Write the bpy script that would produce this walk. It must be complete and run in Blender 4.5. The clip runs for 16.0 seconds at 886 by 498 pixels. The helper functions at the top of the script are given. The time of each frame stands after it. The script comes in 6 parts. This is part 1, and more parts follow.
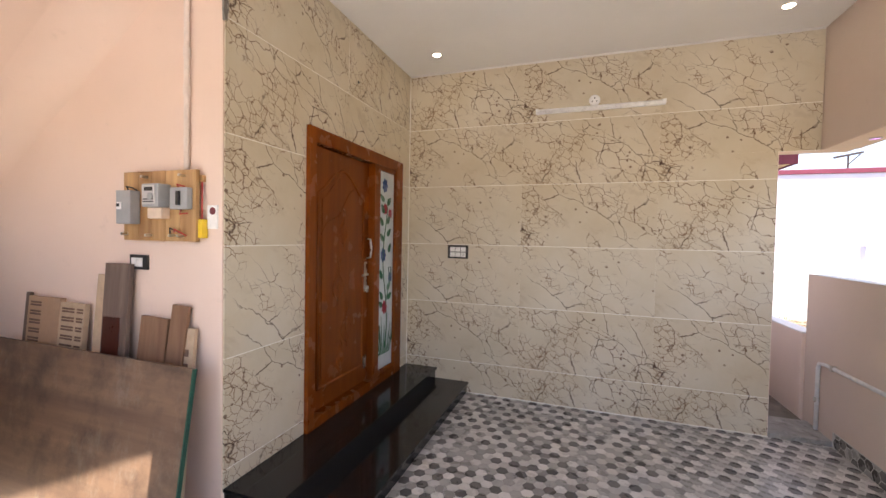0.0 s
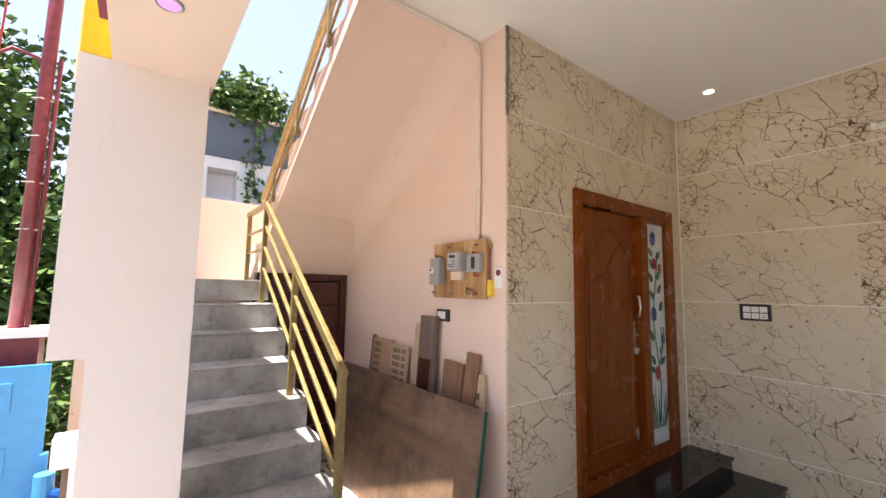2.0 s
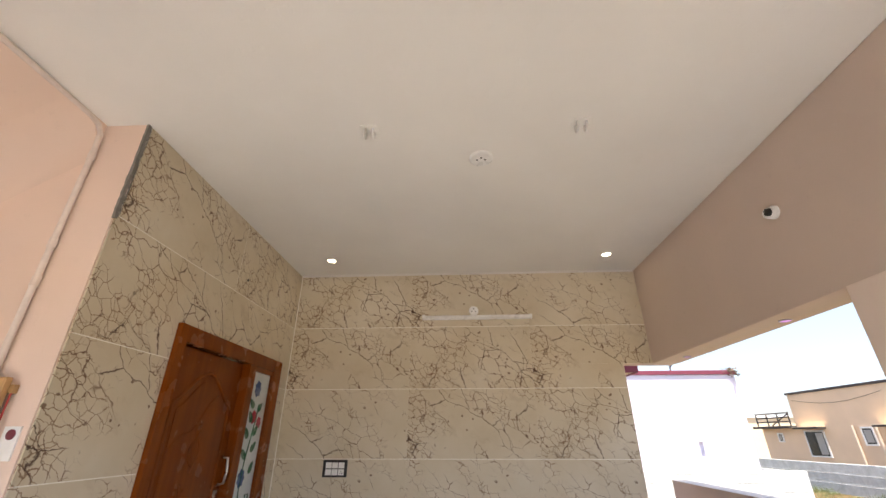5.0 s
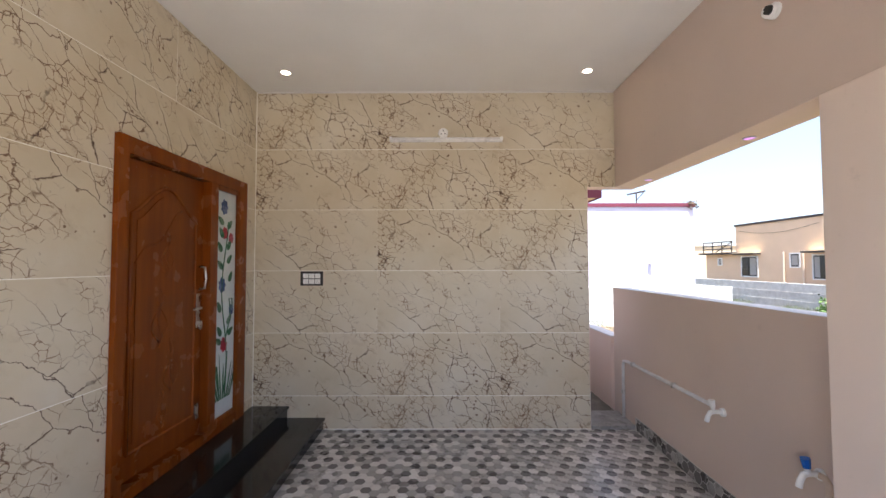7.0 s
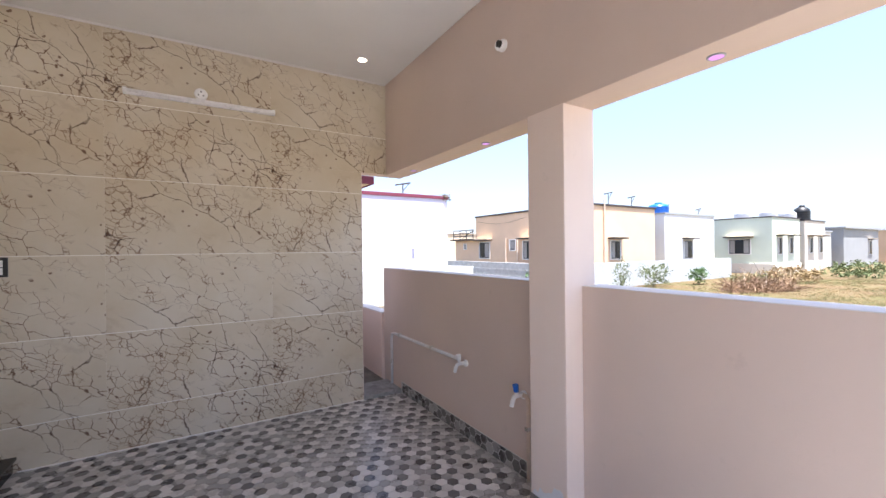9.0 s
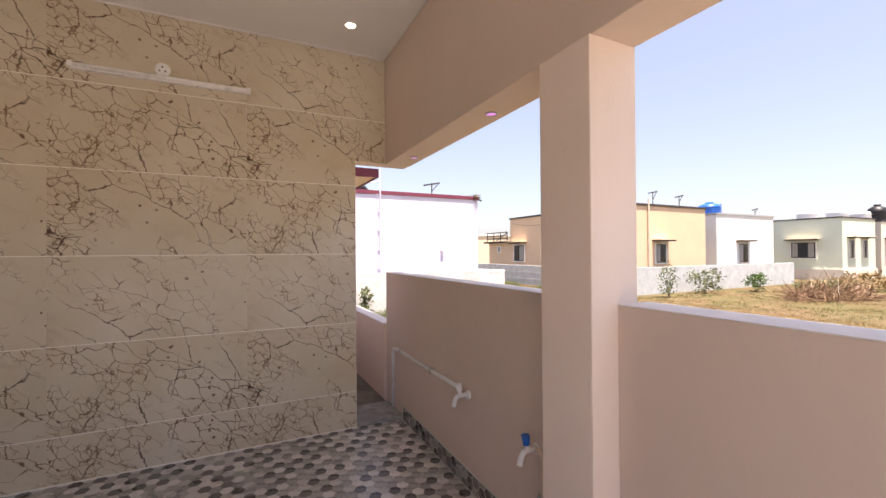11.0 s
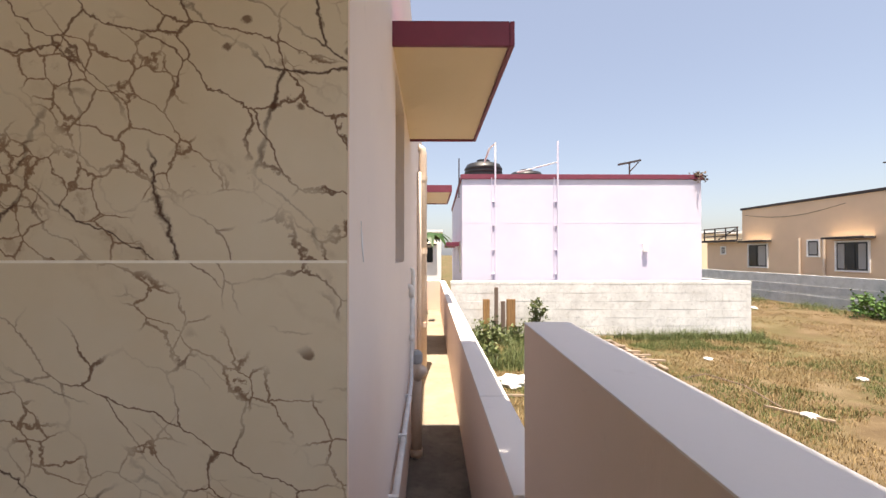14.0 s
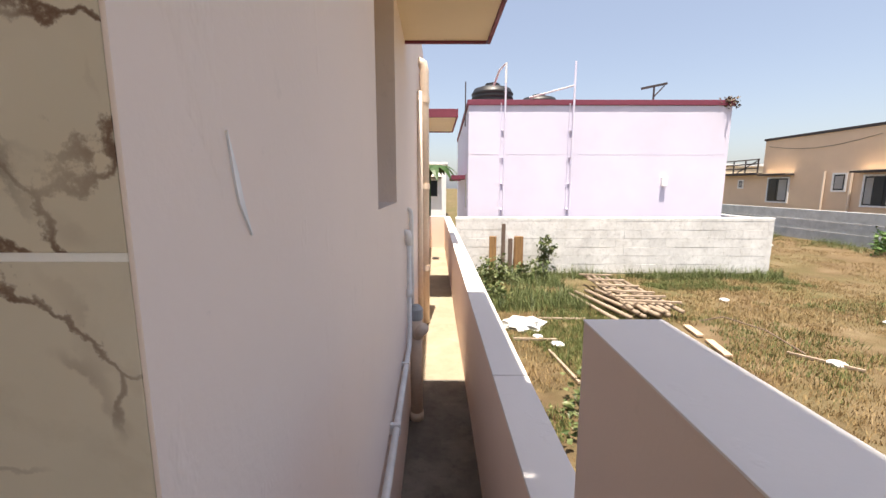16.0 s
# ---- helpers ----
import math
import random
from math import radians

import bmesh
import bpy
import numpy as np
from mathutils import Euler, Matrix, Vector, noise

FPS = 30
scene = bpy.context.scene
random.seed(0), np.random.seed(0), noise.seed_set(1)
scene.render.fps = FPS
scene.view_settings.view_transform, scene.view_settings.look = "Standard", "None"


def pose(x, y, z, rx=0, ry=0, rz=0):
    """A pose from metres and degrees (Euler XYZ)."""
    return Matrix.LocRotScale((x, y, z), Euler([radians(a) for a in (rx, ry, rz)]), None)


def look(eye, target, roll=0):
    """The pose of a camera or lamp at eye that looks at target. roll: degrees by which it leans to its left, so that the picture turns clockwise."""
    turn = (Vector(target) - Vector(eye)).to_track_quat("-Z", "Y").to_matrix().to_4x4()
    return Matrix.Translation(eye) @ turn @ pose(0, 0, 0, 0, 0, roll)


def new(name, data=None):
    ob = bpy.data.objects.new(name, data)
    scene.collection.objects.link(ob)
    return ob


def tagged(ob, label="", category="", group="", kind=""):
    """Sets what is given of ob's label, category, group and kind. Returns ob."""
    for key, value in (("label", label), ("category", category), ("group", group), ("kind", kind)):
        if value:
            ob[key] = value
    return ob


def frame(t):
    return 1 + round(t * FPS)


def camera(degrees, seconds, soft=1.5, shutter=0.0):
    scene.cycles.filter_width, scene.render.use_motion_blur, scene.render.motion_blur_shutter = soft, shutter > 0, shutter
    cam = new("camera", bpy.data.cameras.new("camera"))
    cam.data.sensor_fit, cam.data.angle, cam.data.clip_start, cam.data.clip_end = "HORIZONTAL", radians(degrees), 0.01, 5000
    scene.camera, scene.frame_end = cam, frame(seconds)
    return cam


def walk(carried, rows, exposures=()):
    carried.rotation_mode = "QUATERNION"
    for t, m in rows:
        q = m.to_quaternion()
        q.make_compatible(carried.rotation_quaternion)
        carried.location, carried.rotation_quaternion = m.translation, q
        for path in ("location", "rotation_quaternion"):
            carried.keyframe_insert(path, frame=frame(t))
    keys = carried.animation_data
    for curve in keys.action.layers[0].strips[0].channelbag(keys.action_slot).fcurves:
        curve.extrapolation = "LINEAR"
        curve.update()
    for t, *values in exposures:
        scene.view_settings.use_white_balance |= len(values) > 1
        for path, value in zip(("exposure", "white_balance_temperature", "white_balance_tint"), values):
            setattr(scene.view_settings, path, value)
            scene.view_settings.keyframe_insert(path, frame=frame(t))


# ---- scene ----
cam = camera(95.0, 16.0)
PATH = [
    (0, (-0.035, -0.034, 1.556), (-0.688, 1.856, 1.501), 1.1),
    (0.5, (-0.036, -0.079, 1.551), (-1.026, 1.657, 1.498), 1.2),
    (1, (-0.052, -0.12, 1.543), (-1.348, 1.403, 1.51), 1.0),
    (1.5, (-0.08, -0.155, 1.542), (-1.596, 1.149, 1.564), 0.9),
    (2, (-0.105, -0.183, 1.568), (-1.692, 1.018, 1.765), 0.9),
    (2.5, (-0.115, -0.204, 1.627), (-1.619, 1.031, 2.088), 1.2),
    (2.8, (-0.122, -0.21, 1.645), (-1.491, 1.106, 2.273), 1.4),
    (3, (-0.133, -0.214, 1.659), (-1.376, 1.179, 2.375), 1.2),
    (3.5, (-0.136, -0.182, 1.67), (-0.991, 1.403, 2.54), 1.0),
    (4, (-0.14, -0.152, 1.666), (-0.595, 1.552, 2.61), 0.5),
    (4.2, (-0.136, -0.141, 1.665), (-0.461, 1.584, 2.624), 0.3),
    (6.3, (0.015, -0.005, 1.604), (0.001, 1.967, 1.94), -0.1),
    (6.5, (0.026, 0.003, 1.585), (0.008, 1.987, 1.832), -0.1),
    (7, (0.033, 0.014, 1.552), (0.028, 2.012, 1.627), -0.1),
    (7.5, (0.036, 0.008, 1.54), (0.084, 2.007, 1.522), -0.0),
    (8, (0.027, -0.002, 1.519), (0.345, 1.973, 1.503), -0.1),
    (8.5, (-0.023, -0.017, 1.494), (0.815, 1.798, 1.498), -0.4),
    (8.7, (-0.017, -0.032, 1.508), (1.015, 1.682, 1.508), -0.6),
    (10.8, (0.452, 0.261, 1.516), (1.44, 2.0, 1.529), -0.4),
    (11, (0.572, 0.424, 1.5), (1.446, 2.223, 1.515), -0.4),
    (11.5, (0.858, 0.878, 1.521), (1.468, 2.783, 1.549), -0.5),
    (12, (1.171, 1.362, 1.539), (1.566, 3.322, 1.576), -0.4),
    (12.5, (1.389, 1.878, 1.523), (1.613, 3.865, 1.566), -0.4),
    (13, (1.562, 2.367, 1.505), (1.672, 4.363, 1.551), -0.3),
    (13.5, (1.632, 2.816, 1.486), (1.677, 4.816, 1.523), -0.1),
    (14, (1.621, 3.231, 1.506), (1.639, 5.231, 1.527), -0.0),
    (14.5, (1.641, 3.559, 1.525), (1.65, 5.558, 1.503), 0.1),
    (15, (1.623, 3.701, 1.53), (1.629, 5.699, 1.434), 0.1),
    (15.5, (1.625, 3.756, 1.531), (1.626, 5.746, 1.332), 0.1),
    (16, (1.629, 3.77, 1.531), (1.624, 5.746, 1.226), 0.1),
]
walk(cam, [(t, look(eye, target, roll)) for t, eye, target, roll in PATH], exposures=[(0, 2.5, 6800, 14), (1.8, 2.25, 7000, 14), (3, 1.9, 7000, 13), (4.2, 1.95, 7000, 12), (6.3, 2.25, 6600, 12), (8.7, 2.18, 6100, 14), (10.8, 1.8, 7300, 21), (12.5, 1.68, 8100, 22), (14, 1.45, 7500, 14), (16, 1.38, 7300, 13)])

# ---- world ----
SUN_WAY = Vector((0.02, 0.225, -1.0))
world = bpy.data.worlds.new("sky")
scene.world = world
world.use_nodes = True
wn = world.node_tree.nodes
sky = wn.new("ShaderNodeTexSky")
sky.sky_type = "NISHITA"
sky.sun_disc = False
sky.sun_elevation = radians(77.2)
sky.sun_rotation = radians(191)
sky.altitude, sky.air_density, sky.dust_density, sky.ozone_density = 0, 1.0, 2.0, 1.5
haze = wn.new("ShaderNodeMix")      # an even summer haze over the whole sky
haze.data_type = "RGBA"
haze.inputs[0].default_value = 0.45
haze.inputs[7].default_value = (1.75, 2.05, 2.75, 1)
world.node_tree.links.new(sky.outputs[0], haze.inputs[6])
world.node_tree.links.new(haze.outputs[2], wn["Background"].inputs[0])
wn["Background"].inputs[1].default_value = 0.1
sun = new("sun", bpy.data.lights.new("sun", "SUN"))
sun.data.energy, sun.data.angle, sun.data.color = 4.3, radians(0.5), (1.0, 0.965, 0.9)
sun.matrix_world = look((0, 0, 40), Vector((0, 0, 40)) + SUN_WAY)

FLOOR = -0.04     # porch floor
GROUND = -0.6     # vacant plot
CEIL = 3.27
SKEW = -0.022     # the side passage runs slightly out of square


# ---- mesh helpers ----
def bx(bm, x0, x1, y0, y1, z0, z1, bevel=0.0):
    vs = bmesh.ops.create_cube(bm, size=1)["verts"]
    for v in vs:
        v.co = ((x0, x1)[v.co.x > 0], (y0, y1)[v.co.y > 0], (z0, z1)[v.co.z > 0])
    if bevel:
        es = list({e for v in vs for e in v.link_edges})
        bmesh.ops.bevel(bm, geom=es, offset=bevel, segments=2, profile=0.7, affect="EDGES")
    return bm


def box(x0, x1, y0, y1, z0, z1, bevel=0.0):
    return bx(bmesh.new(), x0, x1, y0, y1, z0, z1, bevel)


def skewed(bm):
    for v in bm.verts:
        v.co.x += SKEW * (v.co.y - 4.0)
    return bm


def moved(bm, m):
    bmesh.ops.transform(bm, matrix=m, verts=bm.verts)
    return bm


def pipe(bm, pts, r, seg=10, r2=None):
    pts = [Vector(p) for p in pts]
    rings = []
    up = Vector((0.13, 0.21, 0.97))
    for i, p in enumerate(pts):
        a = pts[max(i - 1, 0)]
        b = pts[min(i + 1, len(pts) - 1)]
        d = (b - a).normalized()
        s = d.cross(up)
        if s.length < 0.2:
            s = d.cross(Vector((0.9, 0.3, 0.1)))
        s.normalize()
        u = s.cross(d)
        up = u if len(pts) > 2 else up
        rr = r if r2 is None else r + (r2 - r) * i / (len(pts) - 1)
        rings.append([bm.verts.new(p + (s * math.cos(2 * math.pi * k / seg) + u * math.sin(2 * math.pi * k / seg)) * rr) for k in range(seg)])
    for a, b in zip(rings, rings[1:]):
        for k in range(seg):
            bm.faces.new((a[k], a[(k + 1) % seg], b[(k + 1) % seg], b[k]))
    bm.faces.new(rings[0][::-1])
    bm.faces.new(rings[-1])
    return bm


def bar(bm, p, q, w, h, bevel=0.003):
    """A bar of rectangular section from p to q."""
    p, q = Vector(p), Vector(q)
    d = q - p
    tmp = box(-w / 2, w / 2, -h / 2, h / 2, 0, d.length, bevel)
    m = Matrix.Translation(p) @ d.to_track_quat("Z", "Y").to_matrix().to_4x4()
    moved(tmp, m)
    me = bpy.data.meshes.new("tmp")
    tmp.to_mesh(me)
    tmp.free()
    bm.from_mesh(me)
    bpy.data.meshes.remove(me)
    return bm


def lathe(bm, prof, centre, seg=20, axis="z"):
    c = Vector(centre)
    rings = []
    for r, h in prof:
        ring = []
        for k in range(seg):
            a = 2 * math.pi * k / seg
            v = (r * math.cos(a), r * math.sin(a), h)
            v = {"z": v, "x": (v[2], v[0], v[1]), "y": (v[0], v[2], v[1])}[axis]
            ring.append(bm.verts.new(c + Vector(v)))
        rings.append(ring)
    for a, b in zip(rings, rings[1:]):
        for k in range(seg):
            bm.faces.new((a[k], a[(k + 1) % seg], b[(k + 1) % seg], b[k]))
    bm.faces.new(rings[0][::-1])
    bm.faces.new(rings[-1])
    bmesh.ops.recalc_face_normals(bm, faces=bm.faces)
    return bm


def prism(bm, outline, lo, hi, axis="x"):
    """An outline of two coordinates pushed out along an axis."""
    def at(u, v, w):
        return {"x": (w, u, v), "y": (u, w, v), "z": (u, v, w)}[axis]
    a = [bm.verts.new(at(u, v, lo)) for u, v in outline]
    b = [bm.verts.new(at(u, v, hi)) for u, v in outline]
    n = len(outline)
    bm.faces.new(a[::-1])
    bm.faces.new(b)
    for i in range(n):
        bm.faces.new((a[i], a[(i + 1) % n], b[(i + 1) % n], b[i]))
    bmesh.ops.recalc_face_normals(bm, faces=bm.faces)
    return bm


def root_place(ob):
    p = Vector((0, 0, 0))
    while ob:
        p += ob.location
        ob = ob.parent
    return p


def finish(name, bm, m, smooth=False):
    me = bpy.data.meshes.new(name)
    bm.to_mesh(me)
    bm.free()
    me.materials.append(m)
    if smooth:
        me.polygons.foreach_set("use_smooth", [True] * len(me.polygons))
    return me


def part(name, bm, m, parent, label="", smooth=False):
    moved(bm, Matrix.Translation(-root_place(parent)))
    ob = new(name, finish(name, bm, m, smooth))
    ob.parent = parent
    return tagged(ob, label=label)


def thing(name, place, label, category, group=""):
    ob = new(name)
    ob.location = place
    ob.empty_display_size = 0.1
    return tagged(ob, label=label, category=category, group=group)


def single(name, bm, m, label, category, group="", smooth=False):
    return tagged(new(name, finish(name, bm, m, smooth)), label=label, category=category, group=group)


def structure(name, bm, m, label="", smooth=False):
    return tagged(new(name, finish(name, bm, m, smooth)), label=label, kind="structure")


# ---- materials ----
FALL = -0.66      # slope of the marble veins


class Nodes:
    def __init__(self, name):
        self.mat = bpy.data.materials.new(name)
        self.mat.use_nodes = True
        self.tree = self.mat.node_tree
        self.b = self.tree.nodes["Principled BSDF"]
        self.tc = self.tree.nodes.new("ShaderNodeTexCoord")
        self.co = self.tc.outputs["Object"]

    def n(self, kind, operation="", feature="", blend_type=""):
        node = self.tree.nodes.new("ShaderNode" + kind)
        if operation:
            node.operation = operation
        if feature:
            node.feature = feature
        if blend_type:
            node.data_type, node.blend_type = "RGBA", blend_type
        return node

    def link(self, a, b):
        self.tree.links.new(a, b)

    def noise(self, scale, detail=5.0, rough=0.55, vec=None):
        t = self.n("TexNoise")
        t.inputs["Scale"].default_value, t.inputs["Detail"].default_value, t.inputs["Roughness"].default_value = scale, detail, rough
        self.link(vec or self.co, t.inputs["Vector"])
        return t.outputs["Fac"]

    def ramp(self, fac, stops, interp="LINEAR"):
        r = self.n("ValToRGB")
        r.color_ramp.interpolation = interp
        els = r.color_ramp.elements
        while len(els) < len(stops):
            els.new(0.5)
        for e, (p, c) in zip(els, stops):
            e.position = p
            e.color = (*c, 1) if len(c) == 3 else c
        self.link(fac, r.inputs[0])
        return r.outputs[0]

    def mix(self, fac, a, b, blend="MIX"):
        m = self.n("Mix", blend_type=blend)
        for sock, v in ((m.inputs[0], fac), (m.inputs[6], a), (m.inputs[7], b)):
            if hasattr(v, "is_linked"):
                self.link(v, sock)
            elif isinstance(v, tuple):
                sock.default_value = (*v, 1)
            else:
                sock.default_value = v
        return m.outputs[2]

    def math(self, op, a, b=0.0):
        m = self.n("Math", operation=op)
        for sock, v in zip(m.inputs, (a, b)):
            if hasattr(v, "is_linked"):
                self.link(v, sock)
            else:
                sock.default_value = v
        return m.outputs[0]

    def mapped(self, scale=(1, 1, 1), rot=(0, 0, 0), loc=(0, 0, 0), vec=None):
        m = self.n("Mapping")
        m.inputs["Scale"].default_value, m.inputs["Rotation"].default_value, m.inputs["Location"].default_value = scale, rot, loc
        self.link(vec or self.co, m.inputs["Vector"])
        return m.outputs[0]

    def bump(self, height, strength=0.2, dist=0.005):
        bnode = self.n("Bump")
        bnode.inputs["Strength"].default_value, bnode.inputs["Distance"].default_value = strength, dist
        self.link(height, bnode.inputs["Height"])
        self.link(bnode.outputs[0], self.b.inputs["Normal"])

    def out(self, col, rough=0.6, metal=0.0, spec=0.5):
        if hasattr(col, "is_linked"):
            self.link(col, self.b.inputs["Base Color"])
        else:
            self.b.inputs["Base Color"].default_value = (*col, 1)
        if hasattr(rough, "is_linked"):
            self.link(rough, self.b.inputs["Roughness"])
        else:
            self.b.inputs["Roughness"].default_value = rough
        self.b.inputs["Metallic"].default_value = metal
        self.b.inputs["Specular IOR Level"].default_value = spec
        return self.mat


def tint(c, k):
    return tuple(min(1.0, v * k) for v in c)


def plain(name, col, rough=0.5, metal=0.0, vary=0.12, scale=12.0, bump=0.05, spec=0.5):
    m = Nodes(name)
    f = m.mix(0.5, m.noise(scale * 0.2), m.noise(scale * 2))
    c = m.ramp(f, [(0.3, tint(col, 1 - vary)), (0.7, tint(col, 1 + vary))])
    r = m.ramp(m.noise(scale), [(0.3, (max(rough - 0.08, 0.02),) * 3), (0.7, (min(rough + 0.1, 1),) * 3)])
    if bump:
        m.bump(m.noise(scale * 6), bump, 0.002)
    return m.out(c, r, metal, spec)


def plaster(name, col, grime=(0.35, 0.28, 0.23), amount=0.25, relief=0.3):
    """Painted cement plaster: trowel waves, pores, faint scuffs."""
    m = Nodes(name)
    c = m.ramp(m.noise(0.9, 6), [(0.3, tint(col, 0.95)), (0.7, tint(col, 1.04))])
    spots = m.ramp(m.noise(7, 8, 0.7), [(0.62, (0, 0, 0)), (0.78, (1, 1, 1))])
    c = m.mix(m.math("MULTIPLY", spots, amount), c, grime)
    pits = m.ramp(m.noise(38, 6, 0.75), [(0.66, (0, 0, 0)), (0.74, (1, 1, 1))])
    c = m.mix(m.math("MULTIPLY", pits, amount * 0.8), c, grime)
    drips = m.ramp(m.noise(9, 5, 0.6, vec=m.mapped((1, 1, 0.45))), [(0.6, (0, 0, 0)), (0.68, (1, 1, 1))])
    h = m.mix(0.5, m.mix(0.35, m.noise(3, 3), m.noise(90, 4)), drips)
    m.bump(h, relief, 0.006)
    return m.out(c, 0.7, 0.0, 0.3)


def marble(name, seed):
    """Cream vitrified tile: thin brown cracks falling to one side, crackle along them, rusty specks."""
    m = Nodes(name)
    base = m.mapped(loc=(seed * 3.71, seed * 1.93, seed * 2.37))

    def warped(scale, amount, detail):
        w = m.n("TexNoise")
        w.inputs["Scale"].default_value, w.inputs["Detail"].default_value, w.inputs["Roughness"].default_value = scale, detail, 0.6
        m.link(base, w.inputs["Vector"])
        off = m.n("VectorMath", operation="SCALE")
        off.inputs["Scale"].default_value = amount
        m.link(w.outputs["Color"], off.inputs[0])
        add = m.n("VectorMath", operation="ADD")
        m.link(base, add.inputs[0])
        m.link(off.outputs[0], add.inputs[1])
        return add.outputs[0]

    co = warped(5.5, 0.11, 9)

    def fall(vec, stretch):
        """The coordinates turned so that x runs down the fall of the veins, then drawn out along it."""
        return m.mapped(stretch, vec=m.mapped(rot=(0.0, FALL, 0.0), vec=vec))

    def edges(scale, width, stretch, vec):
        v = m.n("TexVoronoi", feature="DISTANCE_TO_EDGE")
        v.inputs["Scale"].default_value = scale
        m.link(fall(vec, stretch), v.inputs["Vector"])
        return m.ramp(v.outputs["Distance"], [(0.0, (1, 1, 1)), (width * 0.5, (0.85, 0.85, 0.85)), (width, (0, 0, 0))])

    def where(scale, lo, hi, loc, stretch):
        return m.ramp(m.noise(scale, 3, vec=fall(m.mapped(loc=loc, vec=base), stretch)), [(lo, (0, 0, 0)), (hi, (1, 1, 1))])

    big = m.math("MULTIPLY", edges(3.3, 0.0105, (0.6, 1.0, 1.5), co), where(2.2, 0.47, 0.54, (0, 0, 0), (0.55, 1, 1.3)))
    stem = m.math("MULTIPLY", edges(3.3, 0.021, (0.6, 1.0, 1.5), co), where(5.2, 0.57, 0.66, (7, 2, 3), (0.7, 1, 1)))
    web = m.math("MULTIPLY", edges(7.5, 0.019, (0.72, 1.0, 1.3), co), where(2.3, 0.48, 0.56, (1, 9, 6), (0.45, 1, 1.5)))
    fine = m.math("MULTIPLY", edges(15.0, 0.036, (0.85, 1.0, 1.15), co), where(2.7, 0.51, 0.58, (5, 3, 1), (0.5, 1, 1.5)))
    smear = m.ramp(m.noise(4.5, 7, 0.65, vec=fall(co, (0.7, 1, 1.5))), [(0.56, (0, 0, 0)), (0.74, (1, 1, 1))])
    rust = m.math("MULTIPLY", m.ramp(m.noise(11, 5, 0.6, vec=co), [(0.62, (0, 0, 0)), (0.68, (1, 1, 1))]), where(2.7, 0.52, 0.62, (5, 3, 1), (0.5, 1, 1.5)))
    sp = m.n("TexVoronoi")
    sp.inputs["Scale"].default_value = 15
    m.link(co, sp.inputs["Vector"])
    speck = m.math("MULTIPLY", m.ramp(sp.outputs["Distance"], [(0.13, (1, 1, 1)), (0.19, (0, 0, 0))]),
                   m.ramp(m.noise(3.1, 2, vec=m.mapped(loc=(2, 8, 4), vec=base)), [(0.55, (0, 0, 0)), (0.6, (1, 1, 1))]))
    c = m.ramp(m.noise(2.2, 6, 0.55, vec=co), [(0.3, (0.56, 0.47, 0.335)), (0.5, (0.615, 0.535, 0.405)), (0.72, (0.66, 0.59, 0.475))])
    c = m.mix(m.math("MULTIPLY", smear, 0.42), c, (0.36, 0.265, 0.17))
    c = m.mix(m.math("MULTIPLY", rust, 0.45), c, (0.27, 0.16, 0.085))
    c = m.mix(m.math("MULTIPLY", fine, 0.85), c, (0.165, 0.07, 0.025))
    c = m.mix(m.math("MULTIPLY", web, 0.92), c, (0.115, 0.042, 0.014))
    c = m.mix(m.math("MULTIPLY", stem, 0.8), c, (0.15, 0.07, 0.03))
    c = m.mix(m.math("MULTIPLY", big, 0.97), c, (0.058, 0.019, 0.007))
    c = m.mix(m.math("MULTIPLY", speck, 0.85), c, (0.13, 0.06, 0.03))
    return m.out(c, 0.42, 0.0, 0.4)


def hexmat(name, col, per_island):
    """Matt stone-look hexagon tile of one grey."""
    m = Nodes(name)
    rnd = m.n("NewGeometry").outputs["Random Per Island"] if per_island else m.n("ObjectInfo").outputs["Random"]
    c = m.ramp(rnd, [(0.0, tint(col, 0.82)), (1.0, tint(col, 1.18))])
    c = m.mix(0.3, c, m.ramp(m.noise(18, 8, 0.7), [(0.35, (0.06, 0.055, 0.05)), (0.7, (0.42, 0.4, 0.37))]), "OVERLAY")
    dust = m.ramp(m.noise(1.6, 8, 0.65), [(0.5, (0, 0, 0)), (0.75, (1, 1, 1))])
    c = m.mix(m.math("MULTIPLY", dust, 0.18), c, (0.34, 0.31, 0.28))
    m.bump(m.noise(60), 0.1, 0.002)
    return m.out(c, m.ramp(m.noise(9), [(0.3, (0.22,) * 3), (0.7, (0.38,) * 3)]))


def woodmat(name, dark, light, scale=1.0, rough=0.35, axis="z", spec=0.5):
    m = Nodes(name)
    st = {"z": (14, 14, 0.9), "x": (0.9, 14, 14), "y": (14, 0.9, 14)}[axis]
    v = m.mapped(tuple(s * scale for s in st))
    info = m.n("ObjectInfo").outputs["Random"]
    g = m.noise(1.6, 8, 0.65, vec=v)
    c = m.ramp(g, [(0.3, dark), (0.55, tuple((a + b) / 2 for a, b in zip(dark, light))), (0.75, light)])
    c = m.mix(m.math("MULTIPLY", info, 0.3), c, dark)
    m.bump(g, 0.15, 0.002)
    return m.out(c, m.ramp(m.noise(5), [(0.3, (rough - 0.04,) * 3), (0.7, (rough + 0.06,) * 3)]), 0.0, spec)


